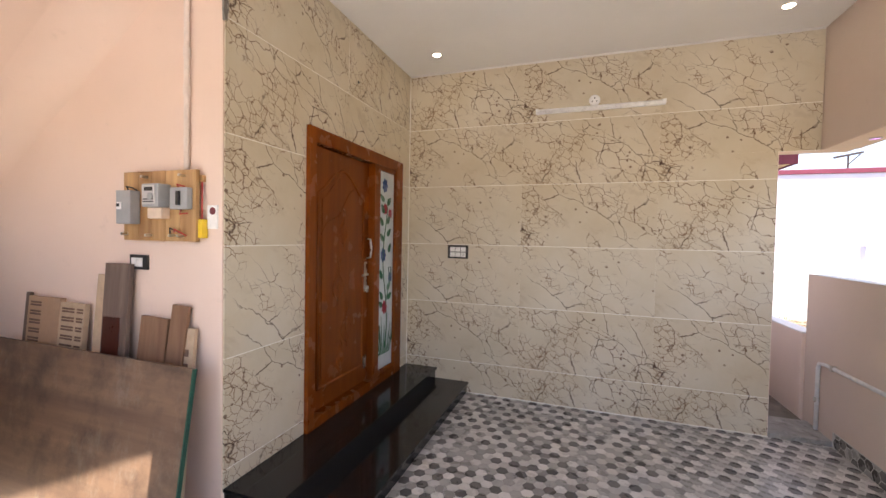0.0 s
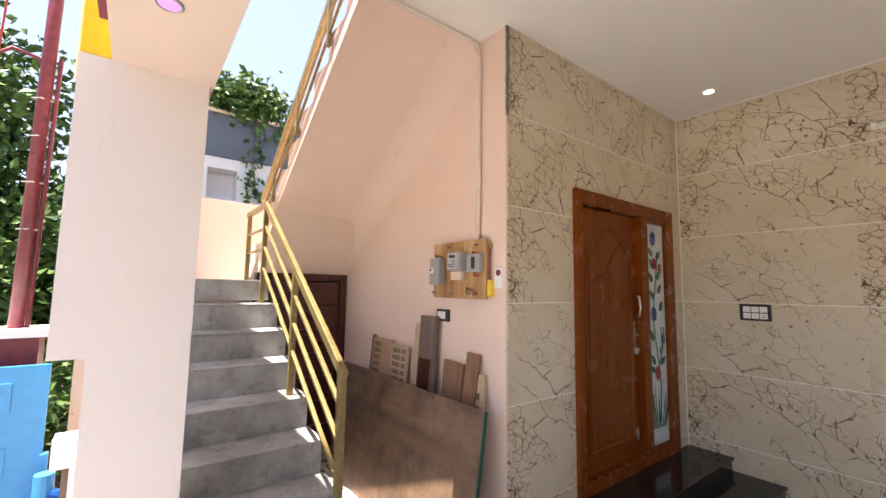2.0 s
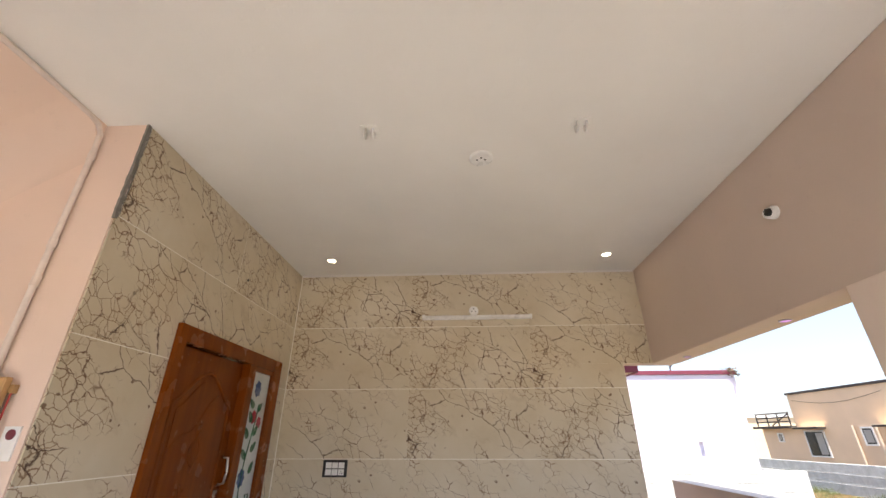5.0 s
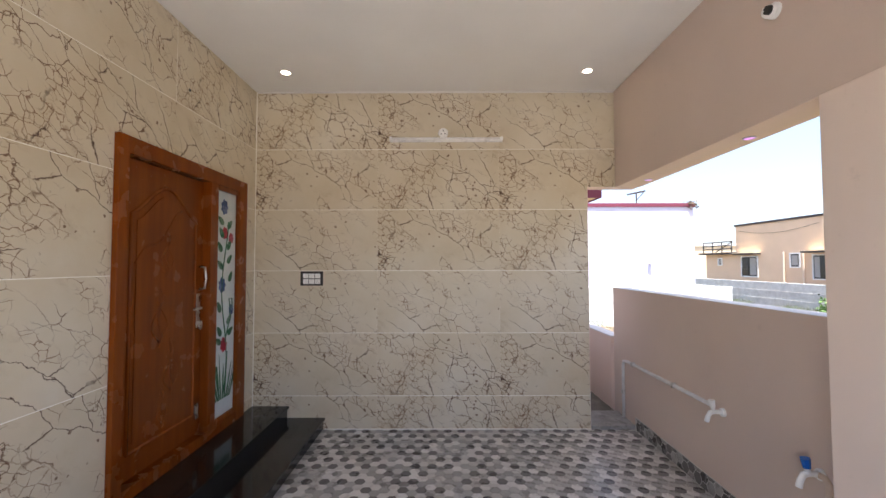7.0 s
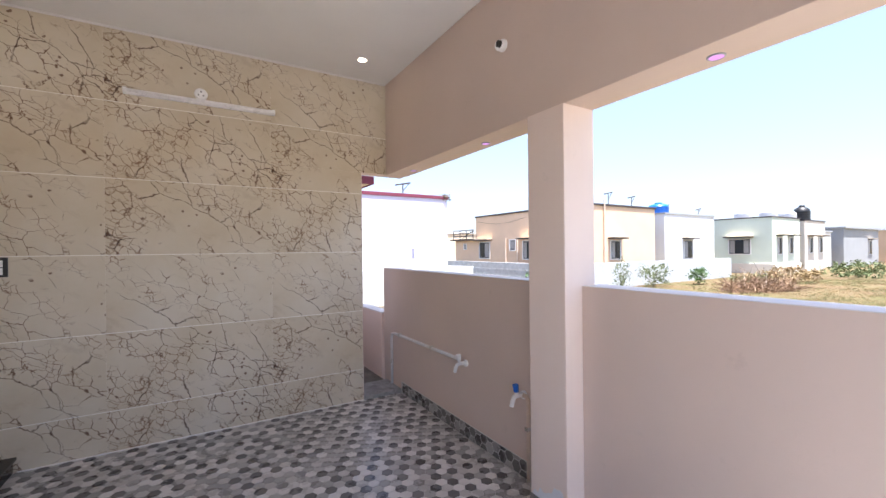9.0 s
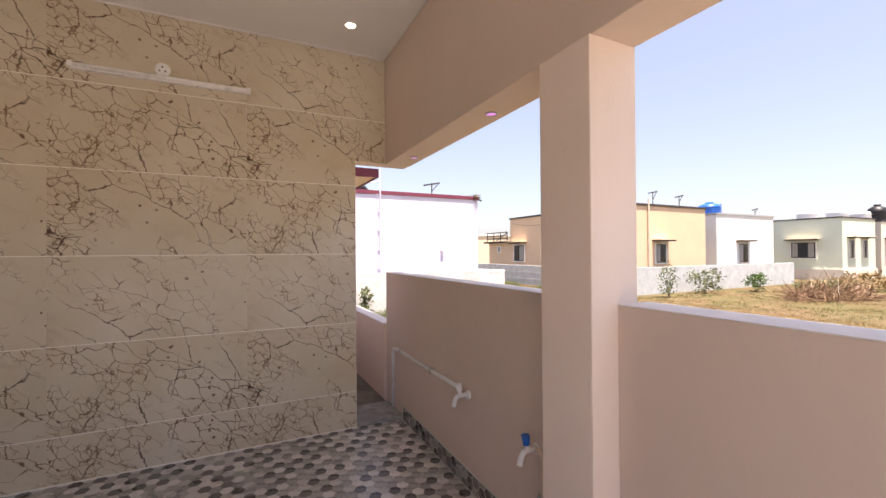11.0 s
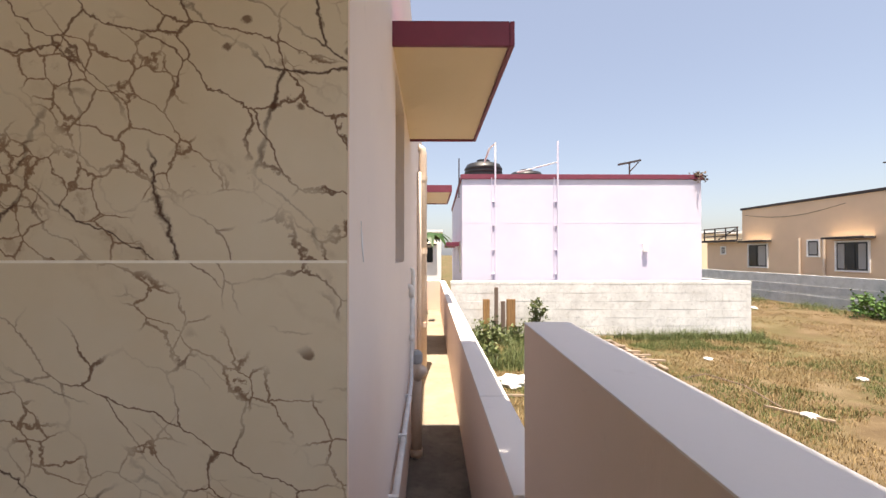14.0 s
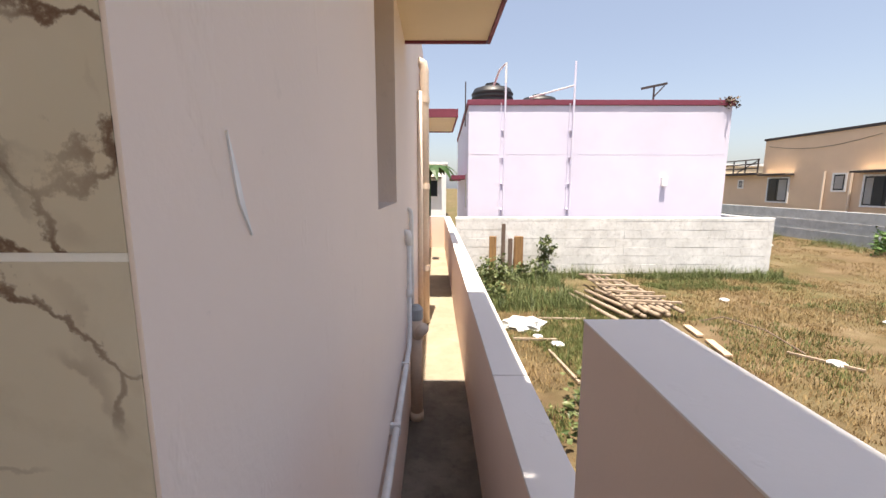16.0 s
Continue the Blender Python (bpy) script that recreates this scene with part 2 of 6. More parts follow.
def plymat():
    """Shuttering plywood: long grain, cement stains and dark damp patches."""
    m = Nodes("weathered_plywood")
    g = m.noise(1.6, 8, 0.65, vec=m.mapped((0.3, 5, 5)))
    c = m.ramp(g, [(0.3, (0.14, 0.08, 0.05)), (0.75, (0.28, 0.172, 0.105))])
    damp = m.ramp(m.noise(2.6, 9, 0.7), [(0.45, (0, 0, 0)), (0.62, (1, 1, 1))])
    c = m.mix(m.math("MULTIPLY", damp, 0.7), c, (0.062, 0.038, 0.026))
    dust = m.ramp(m.noise(4.2, 9, 0.75, vec=m.mapped((1, 1, 0.5), loc=(3, 7, 2))), [(0.56, (0, 0, 0)), (0.72, (1, 1, 1))])
    c = m.mix(m.math("MULTIPLY", dust, 0.5), c, (0.3, 0.25, 0.2))
    m.bump(m.mix(0.5, g, m.noise(30, 6)), 0.25, 0.003)
    return m.out(c, 0.6)


def concrete(name, lo, hi, streak=0.4, vary=0.0, shared=False):
    m = Nodes(name)
    if shared:      # alike pieces on one mesh keep stains of their own
        m.co = m.n("NewGeometry").outputs["Position"]
    c = m.ramp(m.noise(2.3, 9, 0.65), [(0.28, lo), (0.72, hi)])
    if vary:
        c = m.mix(m.math("MULTIPLY", m.n("ObjectInfo").outputs["Random"], vary), c, tint(lo, 0.7))
    c = m.mix(m.math("MULTIPLY", m.ramp(m.noise(11, 9, 0.75), [(0.52, (0, 0, 0)), (0.7, (1, 1, 1))]), streak), c, tint(lo, 0.65))
    c = m.mix(m.math("MULTIPLY", m.ramp(m.noise(5, 6, 0.7, vec=m.mapped(loc=(4, 2, 9))), [(0.55, (0, 0, 0)), (0.75, (1, 1, 1))]), 0.5), c, tint(hi, 1.25))
    m.bump(m.noise(35, 8, 0.7), 0.4, 0.006)
    return m.out(c, 0.85, 0.0, 0.25)


def leafmat(name, a, b):
    m = Nodes(name)
    rnd = m.n("NewGeometry").outputs["Random Per Island"]
    c = m.ramp(rnd, [(0.0, a), (1.0, b)])
    m.b.inputs["Transmission Weight"].default_value = 0.0
    return m.out(c, 0.5, 0.0, 0.35)


PINK = plaster("pink_plaster", (0.79, 0.625, 0.53))
# darker copy of PINK: the shade on beams and parapets is in the colour
PINK_SHADED = plaster("shaded_pink_plaster", (0.67, 0.545, 0.47))
PALE = plaster("pale_pink_plaster", (0.85, 0.715, 0.63), relief=0.45)
BLUSH = plaster("blush_white_plaster", (0.70, 0.635, 0.605), amount=0.08)
CREAM = plaster("cream_plaster", (0.80, 0.66, 0.48), amount=0.1)
WHITE = plaster("white_ceiling_paint", (0.84, 0.82, 0.79), amount=0.05)
CAPPING = plaster("grey_white_capping", (0.74, 0.71, 0.69), amount=0.3)
MARBLE = [marble("veined_marble_tile", s) for s in (0.0, 1.0, 2.0)]
GROUT = plain("grout", (0.88, 0.85, 0.79), 0.8)
HEX_GREYS = ((0.15, 0.139, 0.132), (0.42, 0.405, 0.385), (0.66, 0.64, 0.615))
HEX_PIECE = [hexmat("hexagon_tile", c, False) for c in HEX_GREYS]
HEX_REST = [hexmat("hexagon_tile_rest", c, True) for c in HEX_GREYS]
FLOOR_GROUT = plain("floor_grout", (0.6, 0.58, 0.55), 0.8)
CEMENT = concrete("raw_cement", (0.17, 0.163, 0.153), (0.5, 0.49, 0.47), 0.75)
YARD = concrete("yard_concrete", (0.22, 0.2, 0.175), (0.33, 0.3, 0.265), 0.3)
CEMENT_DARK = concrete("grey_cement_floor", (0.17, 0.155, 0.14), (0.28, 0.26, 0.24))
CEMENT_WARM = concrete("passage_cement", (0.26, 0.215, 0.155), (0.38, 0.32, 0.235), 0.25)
# passage cement with the shade under the sunshade put into its colour
CEMENT_SHADED = concrete("shaded_passage_cement", (0.1, 0.091, 0.08), (0.25, 0.226, 0.198), 0.5)
GRANITE = plain("black_granite", (0.012, 0.012, 0.013), 0.1, vary=0.6, scale=60, bump=0)
DOORWOOD = woodmat("varnished_teak", (0.14, 0.029, 0.003), (0.265, 0.066, 0.007), 0.6, rough=0.24, spec=0.22)
DARKWOOD = woodmat("dark_varnished_wood", (0.05, 0.012, 0.008), (0.1, 0.025, 0.015), rough=0.3)
BOARDWOOD = woodmat("knotty_pine", (0.24, 0.105, 0.035), (0.7, 0.46, 0.21), 0.45, 0.45)
PLYWOOD = plymat()
OFFCUT = woodmat("offcut_wood", (0.18, 0.09, 0.05), (0.34, 0.2, 0.12), 0.7, 0.55)
OLDWOOD = woodmat("old_grey_wood", (0.11, 0.072, 0.056), (0.25, 0.185, 0.15), 0.8, 0.7)
CARD = plain("brown_cardboard", (0.42, 0.27, 0.17), 0.8)
CARD_PALE = plain("pale_cardboard", (0.5, 0.37, 0.25), 0.8, vary=0.2)
INK = plain("brown_ink", (0.15, 0.085, 0.055), 0.7, bump=0, vary=0.5, scale=40)
BRASS = plain("dull_gold_paint", (0.28, 0.205, 0.085), 0.38, 0.55, 0.35, 20)
STEEL = plain("brushed_steel", (0.6, 0.58, 0.54), 0.28, 1.0)
WHITE_PLASTIC = plain("white_plastic", (0.86, 0.85, 0.84), 0.3)
GREY_BOX = plain("grey_enamel", (0.33, 0.34, 0.345), 0.45)
METER_FACE = plain("meter_face", (0.5, 0.5, 0.49), 0.35)
BLACK_PLASTIC = plain("black_plastic", (0.015, 0.014, 0.014), 0.35)
BLUE_PLASTIC = plain("blue_plastic", (0.01, 0.12, 0.5), 0.3)
BLUE_PAINT = plain("blue_gate_enamel", (0.06, 0.33, 0.66), 0.35)
MAROON = plain("maroon_paint", (0.19, 0.035, 0.065), 0.6)
POLE_RED = plain("maroon_enamel", (0.17, 0.022, 0.034), 0.35, vary=0.5)
YELLOW = plain("yellow_paint", (0.9, 0.56, 0.01), 0.55)
GREEN_PAINT = plain("green_edge_paint", (0.018, 0.085, 0.055), 0.7, vary=0.6, scale=30)
LABEL_YELLOW = plain("yellow_plastic", (0.8, 0.55, 0.03), 0.4)
WIRE_RED = plain("red_wire", (0.4, 0.03, 0.02), 0.4)
PIPE_CREAM = plain("cream_pvc", (0.70, 0.56, 0.44), 0.45)
PIPE_WHITE = plain("white_pvc", (0.76, 0.745, 0.735), 0.35, vary=0.2)
PIPE_PINK = plain("painted_pipe", (0.74, 0.64, 0.58), 0.5)
LILAC = plaster("lilac_plaster", (0.70, 0.67, 0.80), (0.5, 0.45, 0.55), 0.15)
ORANGE = plaster("orange_plaster", (0.72, 0.53, 0.37), amount=0.12)
HOUSE_WHITE = plaster("white_house_plaster", (0.80, 0.80, 0.80), amount=0.1)
HOUSE_GREEN = plaster("pale_green_plaster", (0.62, 0.68, 0.58), amount=0.1)
HOUSE_GREY = plaster("grey_house_plaster", (0.35, 0.36, 0.37), amount=0.3)
HOUSE_BEIGE = plaster("beige_house_plaster", (0.68, 0.62, 0.55), amount=0.1)
SLATE = plaster("slate_blue_plaster", (0.11, 0.13, 0.165), (0.06, 0.07, 0.08), 0.3)
BLOCK = concrete("whitewashed_block", (0.56, 0.555, 0.545), (0.88, 0.88, 0.87), 0.6, 0.1, True)
BLOCK_GREY = concrete("grey_block_wall", (0.38, 0.41, 0.43), (0.58, 0.61, 0.63), 0.4)
TANK_BLACK = plain("black_tank", (0.012, 0.012, 0.013), 0.45)
PANE_DARK = plain("dark_pane", (0.02, 0.024, 0.028), 0.15)
CURTAIN = plain("curtained_pane", (0.32, 0.31, 0.3), 0.4)
ROOF_DARK = plain("roof_edge_dark", (0.05, 0.04, 0.04), 0.8)
ROPE_WHITE = plain("plastic_sack", (0.68, 0.68, 0.67), 0.5, vary=0.2)
BAMBOO = woodmat("dry_poles", (0.22, 0.16, 0.11), (0.46, 0.37, 0.28), 1.0, 0.7, "x")
POSTWOOD = woodmat("rotting_orange_timber", (0.16, 0.08, 0.035), (0.5, 0.29, 0.12), 1.3, 0.7)
BARK = concrete("bark", (0.1, 0.075, 0.055), (0.2, 0.155, 0.115))
LEAF = leafmat("green_leaf", (0.018, 0.05, 0.01), (0.1, 0.19, 0.04))
LEAF_DRY = leafmat("dull_leaf", (0.05, 0.08, 0.025), (0.16, 0.18, 0.07))
BANANA = leafmat("banana_leaf", (0.018, 0.05, 0.01), (0.05, 0.11, 0.025))
TWIG = leafmat("dead_twig", (0.09, 0.05, 0.03), (0.26, 0.16, 0.09))
STRAW = leafmat("straw_blade", (0.15, 0.095, 0.042), (0.36, 0.26, 0.125))
GREENGRASS = leafmat("green_blade", (0.05, 0.075, 0.02), (0.17, 0.185, 0.065))
RED_PETAL = plain("red_glass_paint", (0.35, 0.02, 0.04), 0.25, vary=0.4)
BLUE_PETAL = plain("blue_glass_paint", (0.03, 0.07, 0.2), 0.25, vary=0.4)
GREEN_STEM = plain("green_glass_paint", (0.03, 0.12, 0.06), 0.25, vary=0.4)
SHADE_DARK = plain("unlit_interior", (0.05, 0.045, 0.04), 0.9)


def glassmat():
    m = Nodes("frosted_glass")
    c = m.ramp(m.noise(8), [(0.3, (0.5, 0.56, 0.57)), (0.7, (0.62, 0.67, 0.67))])
    m.bump(m.noise(250, 2), 0.08, 0.001)
    return m.out(c, 0.3)


FROSTED = glassmat()


def lampmat(name, col, power, body=(0.8, 0.8, 0.8)):
    m = Nodes(name)
    m.b.inputs["Emission Color"].default_value = (*col, 1)
    m.b.inputs["Emission Strength"].default_value = power
    return m.out(body, 0.4)


LED = lampmat("led_diffuser", (1.0, 0.86, 0.62), 8.0)
LED_COOL = lampmat("led_diffuser_violet", (0.75, 0.3, 0.9), 0.24, (0.3, 0.16, 0.34))


def groundmat():
    m = Nodes("dry_grass_earth")
    big = m.noise(0.18, 6, 0.6)
    mid = m.noise(1.3, 8, 0.7)
    c = m.ramp(mid, [(0.28, (0.09, 0.06, 0.034)), (0.5, (0.15, 0.106, 0.06)), (0.72, (0.225, 0.17, 0.105))])
    g = m.ramp(m.mix(0.5, big, m.noise(0.7, 7, 0.7)), [(0.43, (0, 0, 0)), (0.58, (1, 1, 1))])
    c = m.mix(m.math("MULTIPLY", g, 0.6), c, (0.085, 0.092, 0.034))
    c = m.mix(m.ramp(m.noise(14, 8, 0.75), [(0.6, (0, 0, 0)), (0.72, (0.6, 0.6, 0.6))]), c, (0.1, 0.065, 0.035))
    m.bump(m.noise(9, 9, 0.75), 0.8, 0.05)
    return m.out(c, 0.95, 0.0, 0.1)


EARTH = groundmat()

# ---- the house: walls, ceiling, beams ----
structure("ground", box(-400, 400, -400, 400, GROUND - 0.2, GROUND), EARTH, "dry grassy earth of the vacant plot")
bm = box(-2.2, 1.9, -2.6, 4.0, GROUND, FLOOR - 0.006)
bx(bm, -4.3, -2.2, 0.0, 1.62, GROUND, FLOOR - 0.006)
floor = structure("floor", bm, FLOOR_GROUT, "grey hexagon-tiled porch floor")
bm = box(1.82, 1.96, -0.3, 4.15, 3.43, 4.5)
# unseen end piece: overhang and height set to cast shadow on the low wall
bx(bm, 1.30, 1.962, 4.152, 4.41, 3.43, 4.6)
structure("roof_parapet", bm, PINK, "unseen peach parapet of the roof terrace, its end sized to shade the low wall")
# never in view: added as a reflector that throws sunlight into the porch
structure("yard", box(-14.0, 14.0, -16.0, -2.602, GROUND, FLOOR - 0.03), YARD, "unseen concrete yard added before the porch to bounce sunlight in")
structure("ceiling", box(-2.08, 1.96, -0.3, 4.0, CEIL, 3.42), WHITE, "white painted porch ceiling", )
structure("roof_slab", box(-6.0, 1.2, 1.62, 14.0, 3.425, 3.55), CAPPING, "flat concrete house roof")

structure("corner_plaster", box(1.4467, 1.4503, 4.0003, 4.2005, FLOOR, 2.309, 0.0012), PALE, "plaster edge where the tiles end")
wall_north = structure("wall_north", box(-2.05, 1.4465, 4.009, 4.2, GROUND, 3.425), PALE, "porch wall clad with veined marble tiles")
bm = box(1.452, 1.958, 4.009, 4.15, 2.31, 3.425, 0.006)
structure("beam_end", bm, PINK_SHADED, "painted beam end over the passage")
# the wall with the entrance: piers and lintel round the opening
bm = box(-2.03, -1.839, 1.625, 2.28, GROUND, 3.42)
bx(bm, -2.03, -1.839, 3.78, 4.009, GROUND, 3.42)
bx(bm, -2.03, -1.839, 2.28, 3.78, 2.31, 3.42)
bx(bm, -2.03, -1.839, 2.28, 3.78, GROUND, 0.17)
wall_west = structure("wall_west", bm, PALE, "entrance wall clad with veined marble tiles")
structure("inner_room", box(-2.6, -2.5, 1.8, 4.0, 0, 3.4), SHADE_DARK, "dark room behind the entrance")
structure("wall_stair", box(-5.8, -1.842, 1.615, 1.80, GROUND, 3.42, 0.004), PINK, "peach plastered wall beside the staircase")
bm = box(1.25, 1.45, 4.201, 5.02, GROUND, 3.42)
for spec in ((1.25, 1.45, 5.62, 14.0, GROUND, 3.42), (1.25, 1.45, 5.02, 5.62, GROUND, 1.46), (1.25, 1.45, 5.02, 5.62, 2.32, 3.42)):
    bx(bm, *spec)
skewed(bm)
wall_east = structure("wall_east", bm, PALE, "pale pink plastered side wall of the house")

structure("beam_front", box(-2.1, 1.96, -0.30, 0.016, 2.345, CEIL - 0.002, 0.006), PINK_SHADED, "peach painted front beam")
structure("beam_side", box(1.725, 1.96, 0.018, 4.0, 2.305, CEIL - 0.002, 0.006), PINK_SHADED, "peach painted side beam")
structure("column_east", box(1.716, 1.962, 1.53, 1.815, FLOOR - 0.01, 2.308, 0.008), PALE, "pale painted porch column")
bm = prism(bmesh.new(), [(0.0, FLOOR - 0.01), (0.0, 2.346), (-0.385, 2.346), (-0.385, 1.325), (-0.29, 1.325), (-0.29, FLOOR - 0.01)], -2.12, -1.88)
structure("column_west", bm, BLUSH, "pale painted porch column thickened above the gate")
# hidden from view; height and depth set so its shadow covers the treads
structure("beam_stair", box(-5.8, -2.122, -0.42, 0.0, 2.345, 3.7, 0.006), PINK, "unseen peach beam carried on before the staircase to shade the treads")
structure("fin_yellow", box(-2.12, -1.88, -0.385, -0.302, 2.348, 3.7, 0.004), YELLOW, "yellow painted facade fin")
structure("trim_maroon", box(-1.78, 1.9, -0.335, -0.302, 2.43, 3.4, 0.004), MAROON, "maroon band along the front beam")


def parapet(name, x0, y0, y1):
    bm = box(x0, 2.02, y0, y1, GROUND, 1.292, 0.002)
    ob = structure(name, bm, PINK_SHADED, "peach plastered porch parapet wall")
    part("capping", box(x0 - 0.001, 2.021, y0, y1 + 0.001, 1.2925, 1.296, 0.001), CAPPING, ob)
    return ob


parapet("parapet_far", 1.88, 1.802, 4.47)
parapet("parapet_near", 1.85, -3.0, 1.528)

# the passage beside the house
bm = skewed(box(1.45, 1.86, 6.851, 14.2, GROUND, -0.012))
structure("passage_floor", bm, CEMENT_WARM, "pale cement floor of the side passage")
# the darker colour ends where the sunshade's shadow does
structure("passage_floor_near", skewed(box(1.45, 1.86, 4.01, 6.85, GROUND, -0.0125)), CEMENT_SHADED, "stained cement floor of the side passage, coloured darker for the shade")
structure("passage_sill", box(1.452, 1.878, 3.99, 4.4, GROUND, -0.004, 0.01), CEMENT, "rough cement patch at the passage entrance")
bm = skewed(box(1.86, 2.0, 4.472, 5.33, GROUND, 0.758, 0.003))
low = structure("low_wall", bm, PINK, "low peach compound wall along the passage")
part("wall_length", skewed(box(1.86, 2.0, 5.332, 14.2, GROUND, 0.758, 0.003)), PINK, low)
part("capping", skewed(box(1.859, 2.001, 4.472, 5.325, 0.7585, 0.77, 0.0025)), CAPPING, low)
part("capping", skewed(box(1.859, 2.001, 5.335, 14.2, 0.7585, 0.77, 0.0025)), CAPPING, low)
structure("passage_end", skewed(box(1.2, 1.86, 14.0, 14.2, GROUND, 0.78, 0.004)), PINK, "peach plastered wall closing the passage")


def chajja(name, y0, y1, z0, depth):
    """A concrete sunshade with a maroon edge."""
    x0 = 1.44
    bm = skewed(box(x0, x0 + depth - 0.02, y0 + 0.02, y1 - 0.02, z0, z0 + 0.07))
    ob = structure(name, bm, CREAM, "concrete window sunshade with maroon edge")
    part("edge", skewed(box(x0 + depth - 0.019, x0 + depth, y0, y1, z0 - 0.015, z0 + 0.085, 0.004)), MAROON, ob)
    part("edge", skewed(box(x0, x0 + depth - 0.021, y0, y0 + 0.019, z0 - 0.015, z0 + 0.085, 0.004)), MAROON, ob)
    part("edge", skewed(box(x0, x0 + depth - 0.021, y1 - 0.019, y1, z0 - 0.015, z0 + 0.085, 0.004)), MAROON, ob)
    part("top_screed", skewed(box(x0, x0 + depth - 0.021, y0 + 0.02, y1 - 0.02, z0 + 0.071, z0 + 0.08)), MAROON, ob)
    return ob


chajja("sunshade_1", 4.86, 6.28, 2.36, 0.505)
chajja("sunshade_2", 8.80, 10.2, 2.36, 0.46)

win = thing("window_1", (1.36, 5.32, 1.46), "small dark window deep in its plastered reveal", "window")
tagged(win, kind="structure")
part("pane", skewed(box(1.32, 1.33, 5.05, 5.59, 1.49, 2.29)), PANE_DARK, win)
bm = skewed(box(1.315, 1.345, 5.02, 5.06, 1.46, 2.32))
part("frame", bm, DARKWOOD, win)
part("frame", skewed(box(1.315, 1.345, 5.58, 5.62, 1.46, 2.32)), DARKWOOD, win)

# ---- the entrance ----
door = thing("entrance_door", (-1.86, 3.03, 0.18), "varnished reddish teak entrance door, closed, with carved panel and painted sidelight", "door")
tagged(door, kind="structure")
XF0, XF1 = -1.93, -1.80
for nm, spec in (("jamb", (XF0, XF1, 2.282, 2.36, 0.18, 2.308)), ("mullion", (XF0, XF1, 3.195, 3.30, 0.26, 2.205)),
                 ("jamb", (XF0, XF1, 3.635, 3.778, 0.18, 2.308)), ("head", (XF0, XF1 - 0.001, 2.36, 3.635, 2.205, 2.308)),
                 ("threshold", (XF0, XF1 - 0.001, 2.36, 3.635, 0.18, 0.26))):
    part(nm, box(*spec, 0.007), DOORWOOD, door)
leaf = part("leaf", box(-1.905, -1.862, 2.362, 3.193, 0.265, 2.2, 0.004), DOORWOOD, door)
y0, y1, z0, z1 = 2.46, 3.10, 0.42, 1.93
outline = [(y0, z0), (y1, z0), (y1, z1 - 0.06)]
for i in range(1, 12):
    u = i / 12
    outline.append((y1 + (y0 - y1) * u, z1 - 0.06 + 0.2 * (0.5 - 0.5 * math.cos(2 * math.pi * u)) ** 0.75))
outline.append((y0, z1 - 0.06))
bm = bmesh.new()
loop = [Vector((-1.862, a, b)) for a, b in outline]
pipe(bm, loop + [loop[0]], 0.013, 8)
part("panel_moulding", bm, DOORWOOD, leaf, smooth=True)
bm = bmesh.new()
mid = Vector((-1.862, (y0 + y1) / 2, (z0 + z1) / 2))
inner = [(mid.y + (a - mid.y) * 0.86, mid.z + (b - mid.z) * 0.94) for a, b in outline]
prism(bm, inner, -1.863, -1.856)
part("raised_panel", bm, DOORWOOD, leaf)
for k, (oy, oz, sc) in enumerate(((2.78, 1.62, 0.16), (2.72, 1.2, 0.2), (2.84, 0.85, 0.2), (2.76, 0.6, 0.13))):
    bm = bmesh.new()
    for s in (-1, 1):
        pipe(bm, [(-1.856, oy + s * sc * 0.5 * math.sin(a * 0.45) * (1 - a / 14), oz + sc * (a / 6 - 0.8)) for a in range(11)], 0.006, 6)
    pipe(bm, [(-1.856, oy + 0.02 * math.sin(a), oz + sc * (a / 5 - 1)) for a in range(11)], 0.006, 6)
    part("carving", bm, DOORWOOD, leaf, smooth=True)
bm = pipe(bmesh.new(), [(-1.856, 2.49 + 0.044 * i, 1.56 + 0.036 * i + 0.035 * math.sin(i * 0.9)) for i in range(11)], 0.006, 6)
part("carving", bm, DOORWOOD, leaf, smooth=True)
bm = pipe(bmesh.new(), [(-1.862, 3.15, 1.36), (-1.815, 3.15, 1.37), (-1.805, 3.15, 1.45), (-1.815, 3.15, 1.53), (-1.862, 3.15, 1.54)], 0.009, 8)
part("pull_handle", bm, STEEL, leaf, "steel pull handle", smooth=True)
plate = part("lock_plate", box(-1.864, -1.852, 3.11, 3.16, 1.07, 1.33, 0.004), STEEL, leaf, "steel lock plate")
part("lever", bar(bmesh.new(), (-1.83, 3.135, 1.22), (-1.83, 3.05, 1.22), 0.016, 0.02), STEEL, leaf, "steel lever")
part("lever_neck", pipe(bmesh.new(), [(-1.855, 3.135, 1.22), (-1.825, 3.135, 1.22)], 0.01), STEEL, leaf)
part("padlock", box(-1.852, -1.828, 3.115, 3.155, 1.06, 1.12, 0.006), STEEL, leaf, "small steel padlock")
part("tower_bolt", box(-1.864, -1.845, 3.12, 3.15, 0.38, 0.5, 0.004), STEEL, leaf, "dark metal tower bolt")
glass = part("sidelight", box(-1.84, -1.83, 3.298, 3.637, 0.258, 2.207), FROSTED, door, "frosted sidelight glass with painted flowers")
for a, b, c, d in ((3.30, 3.31, 0.26, 2.205), (3.625, 3.635, 0.26, 2.205)):
    part("bead", box(-1.83, -1.808, a, b, c, d, 0.004), DOORWOOD, door)
part("bead", box(-1.83, -1.808, 3.32, 3.615, 0.26, 0.30, 0.004), DOORWOOD, door)
part("bead", box(-1.83, -1.808, 3.32, 3.615, 2.165, 2.205, 0.004), DOORWOOD, door)
GX = -1.8275
rs = random.Random(3)


def on_glass(pts):
    return [(GX, a, b) for a, b in pts]


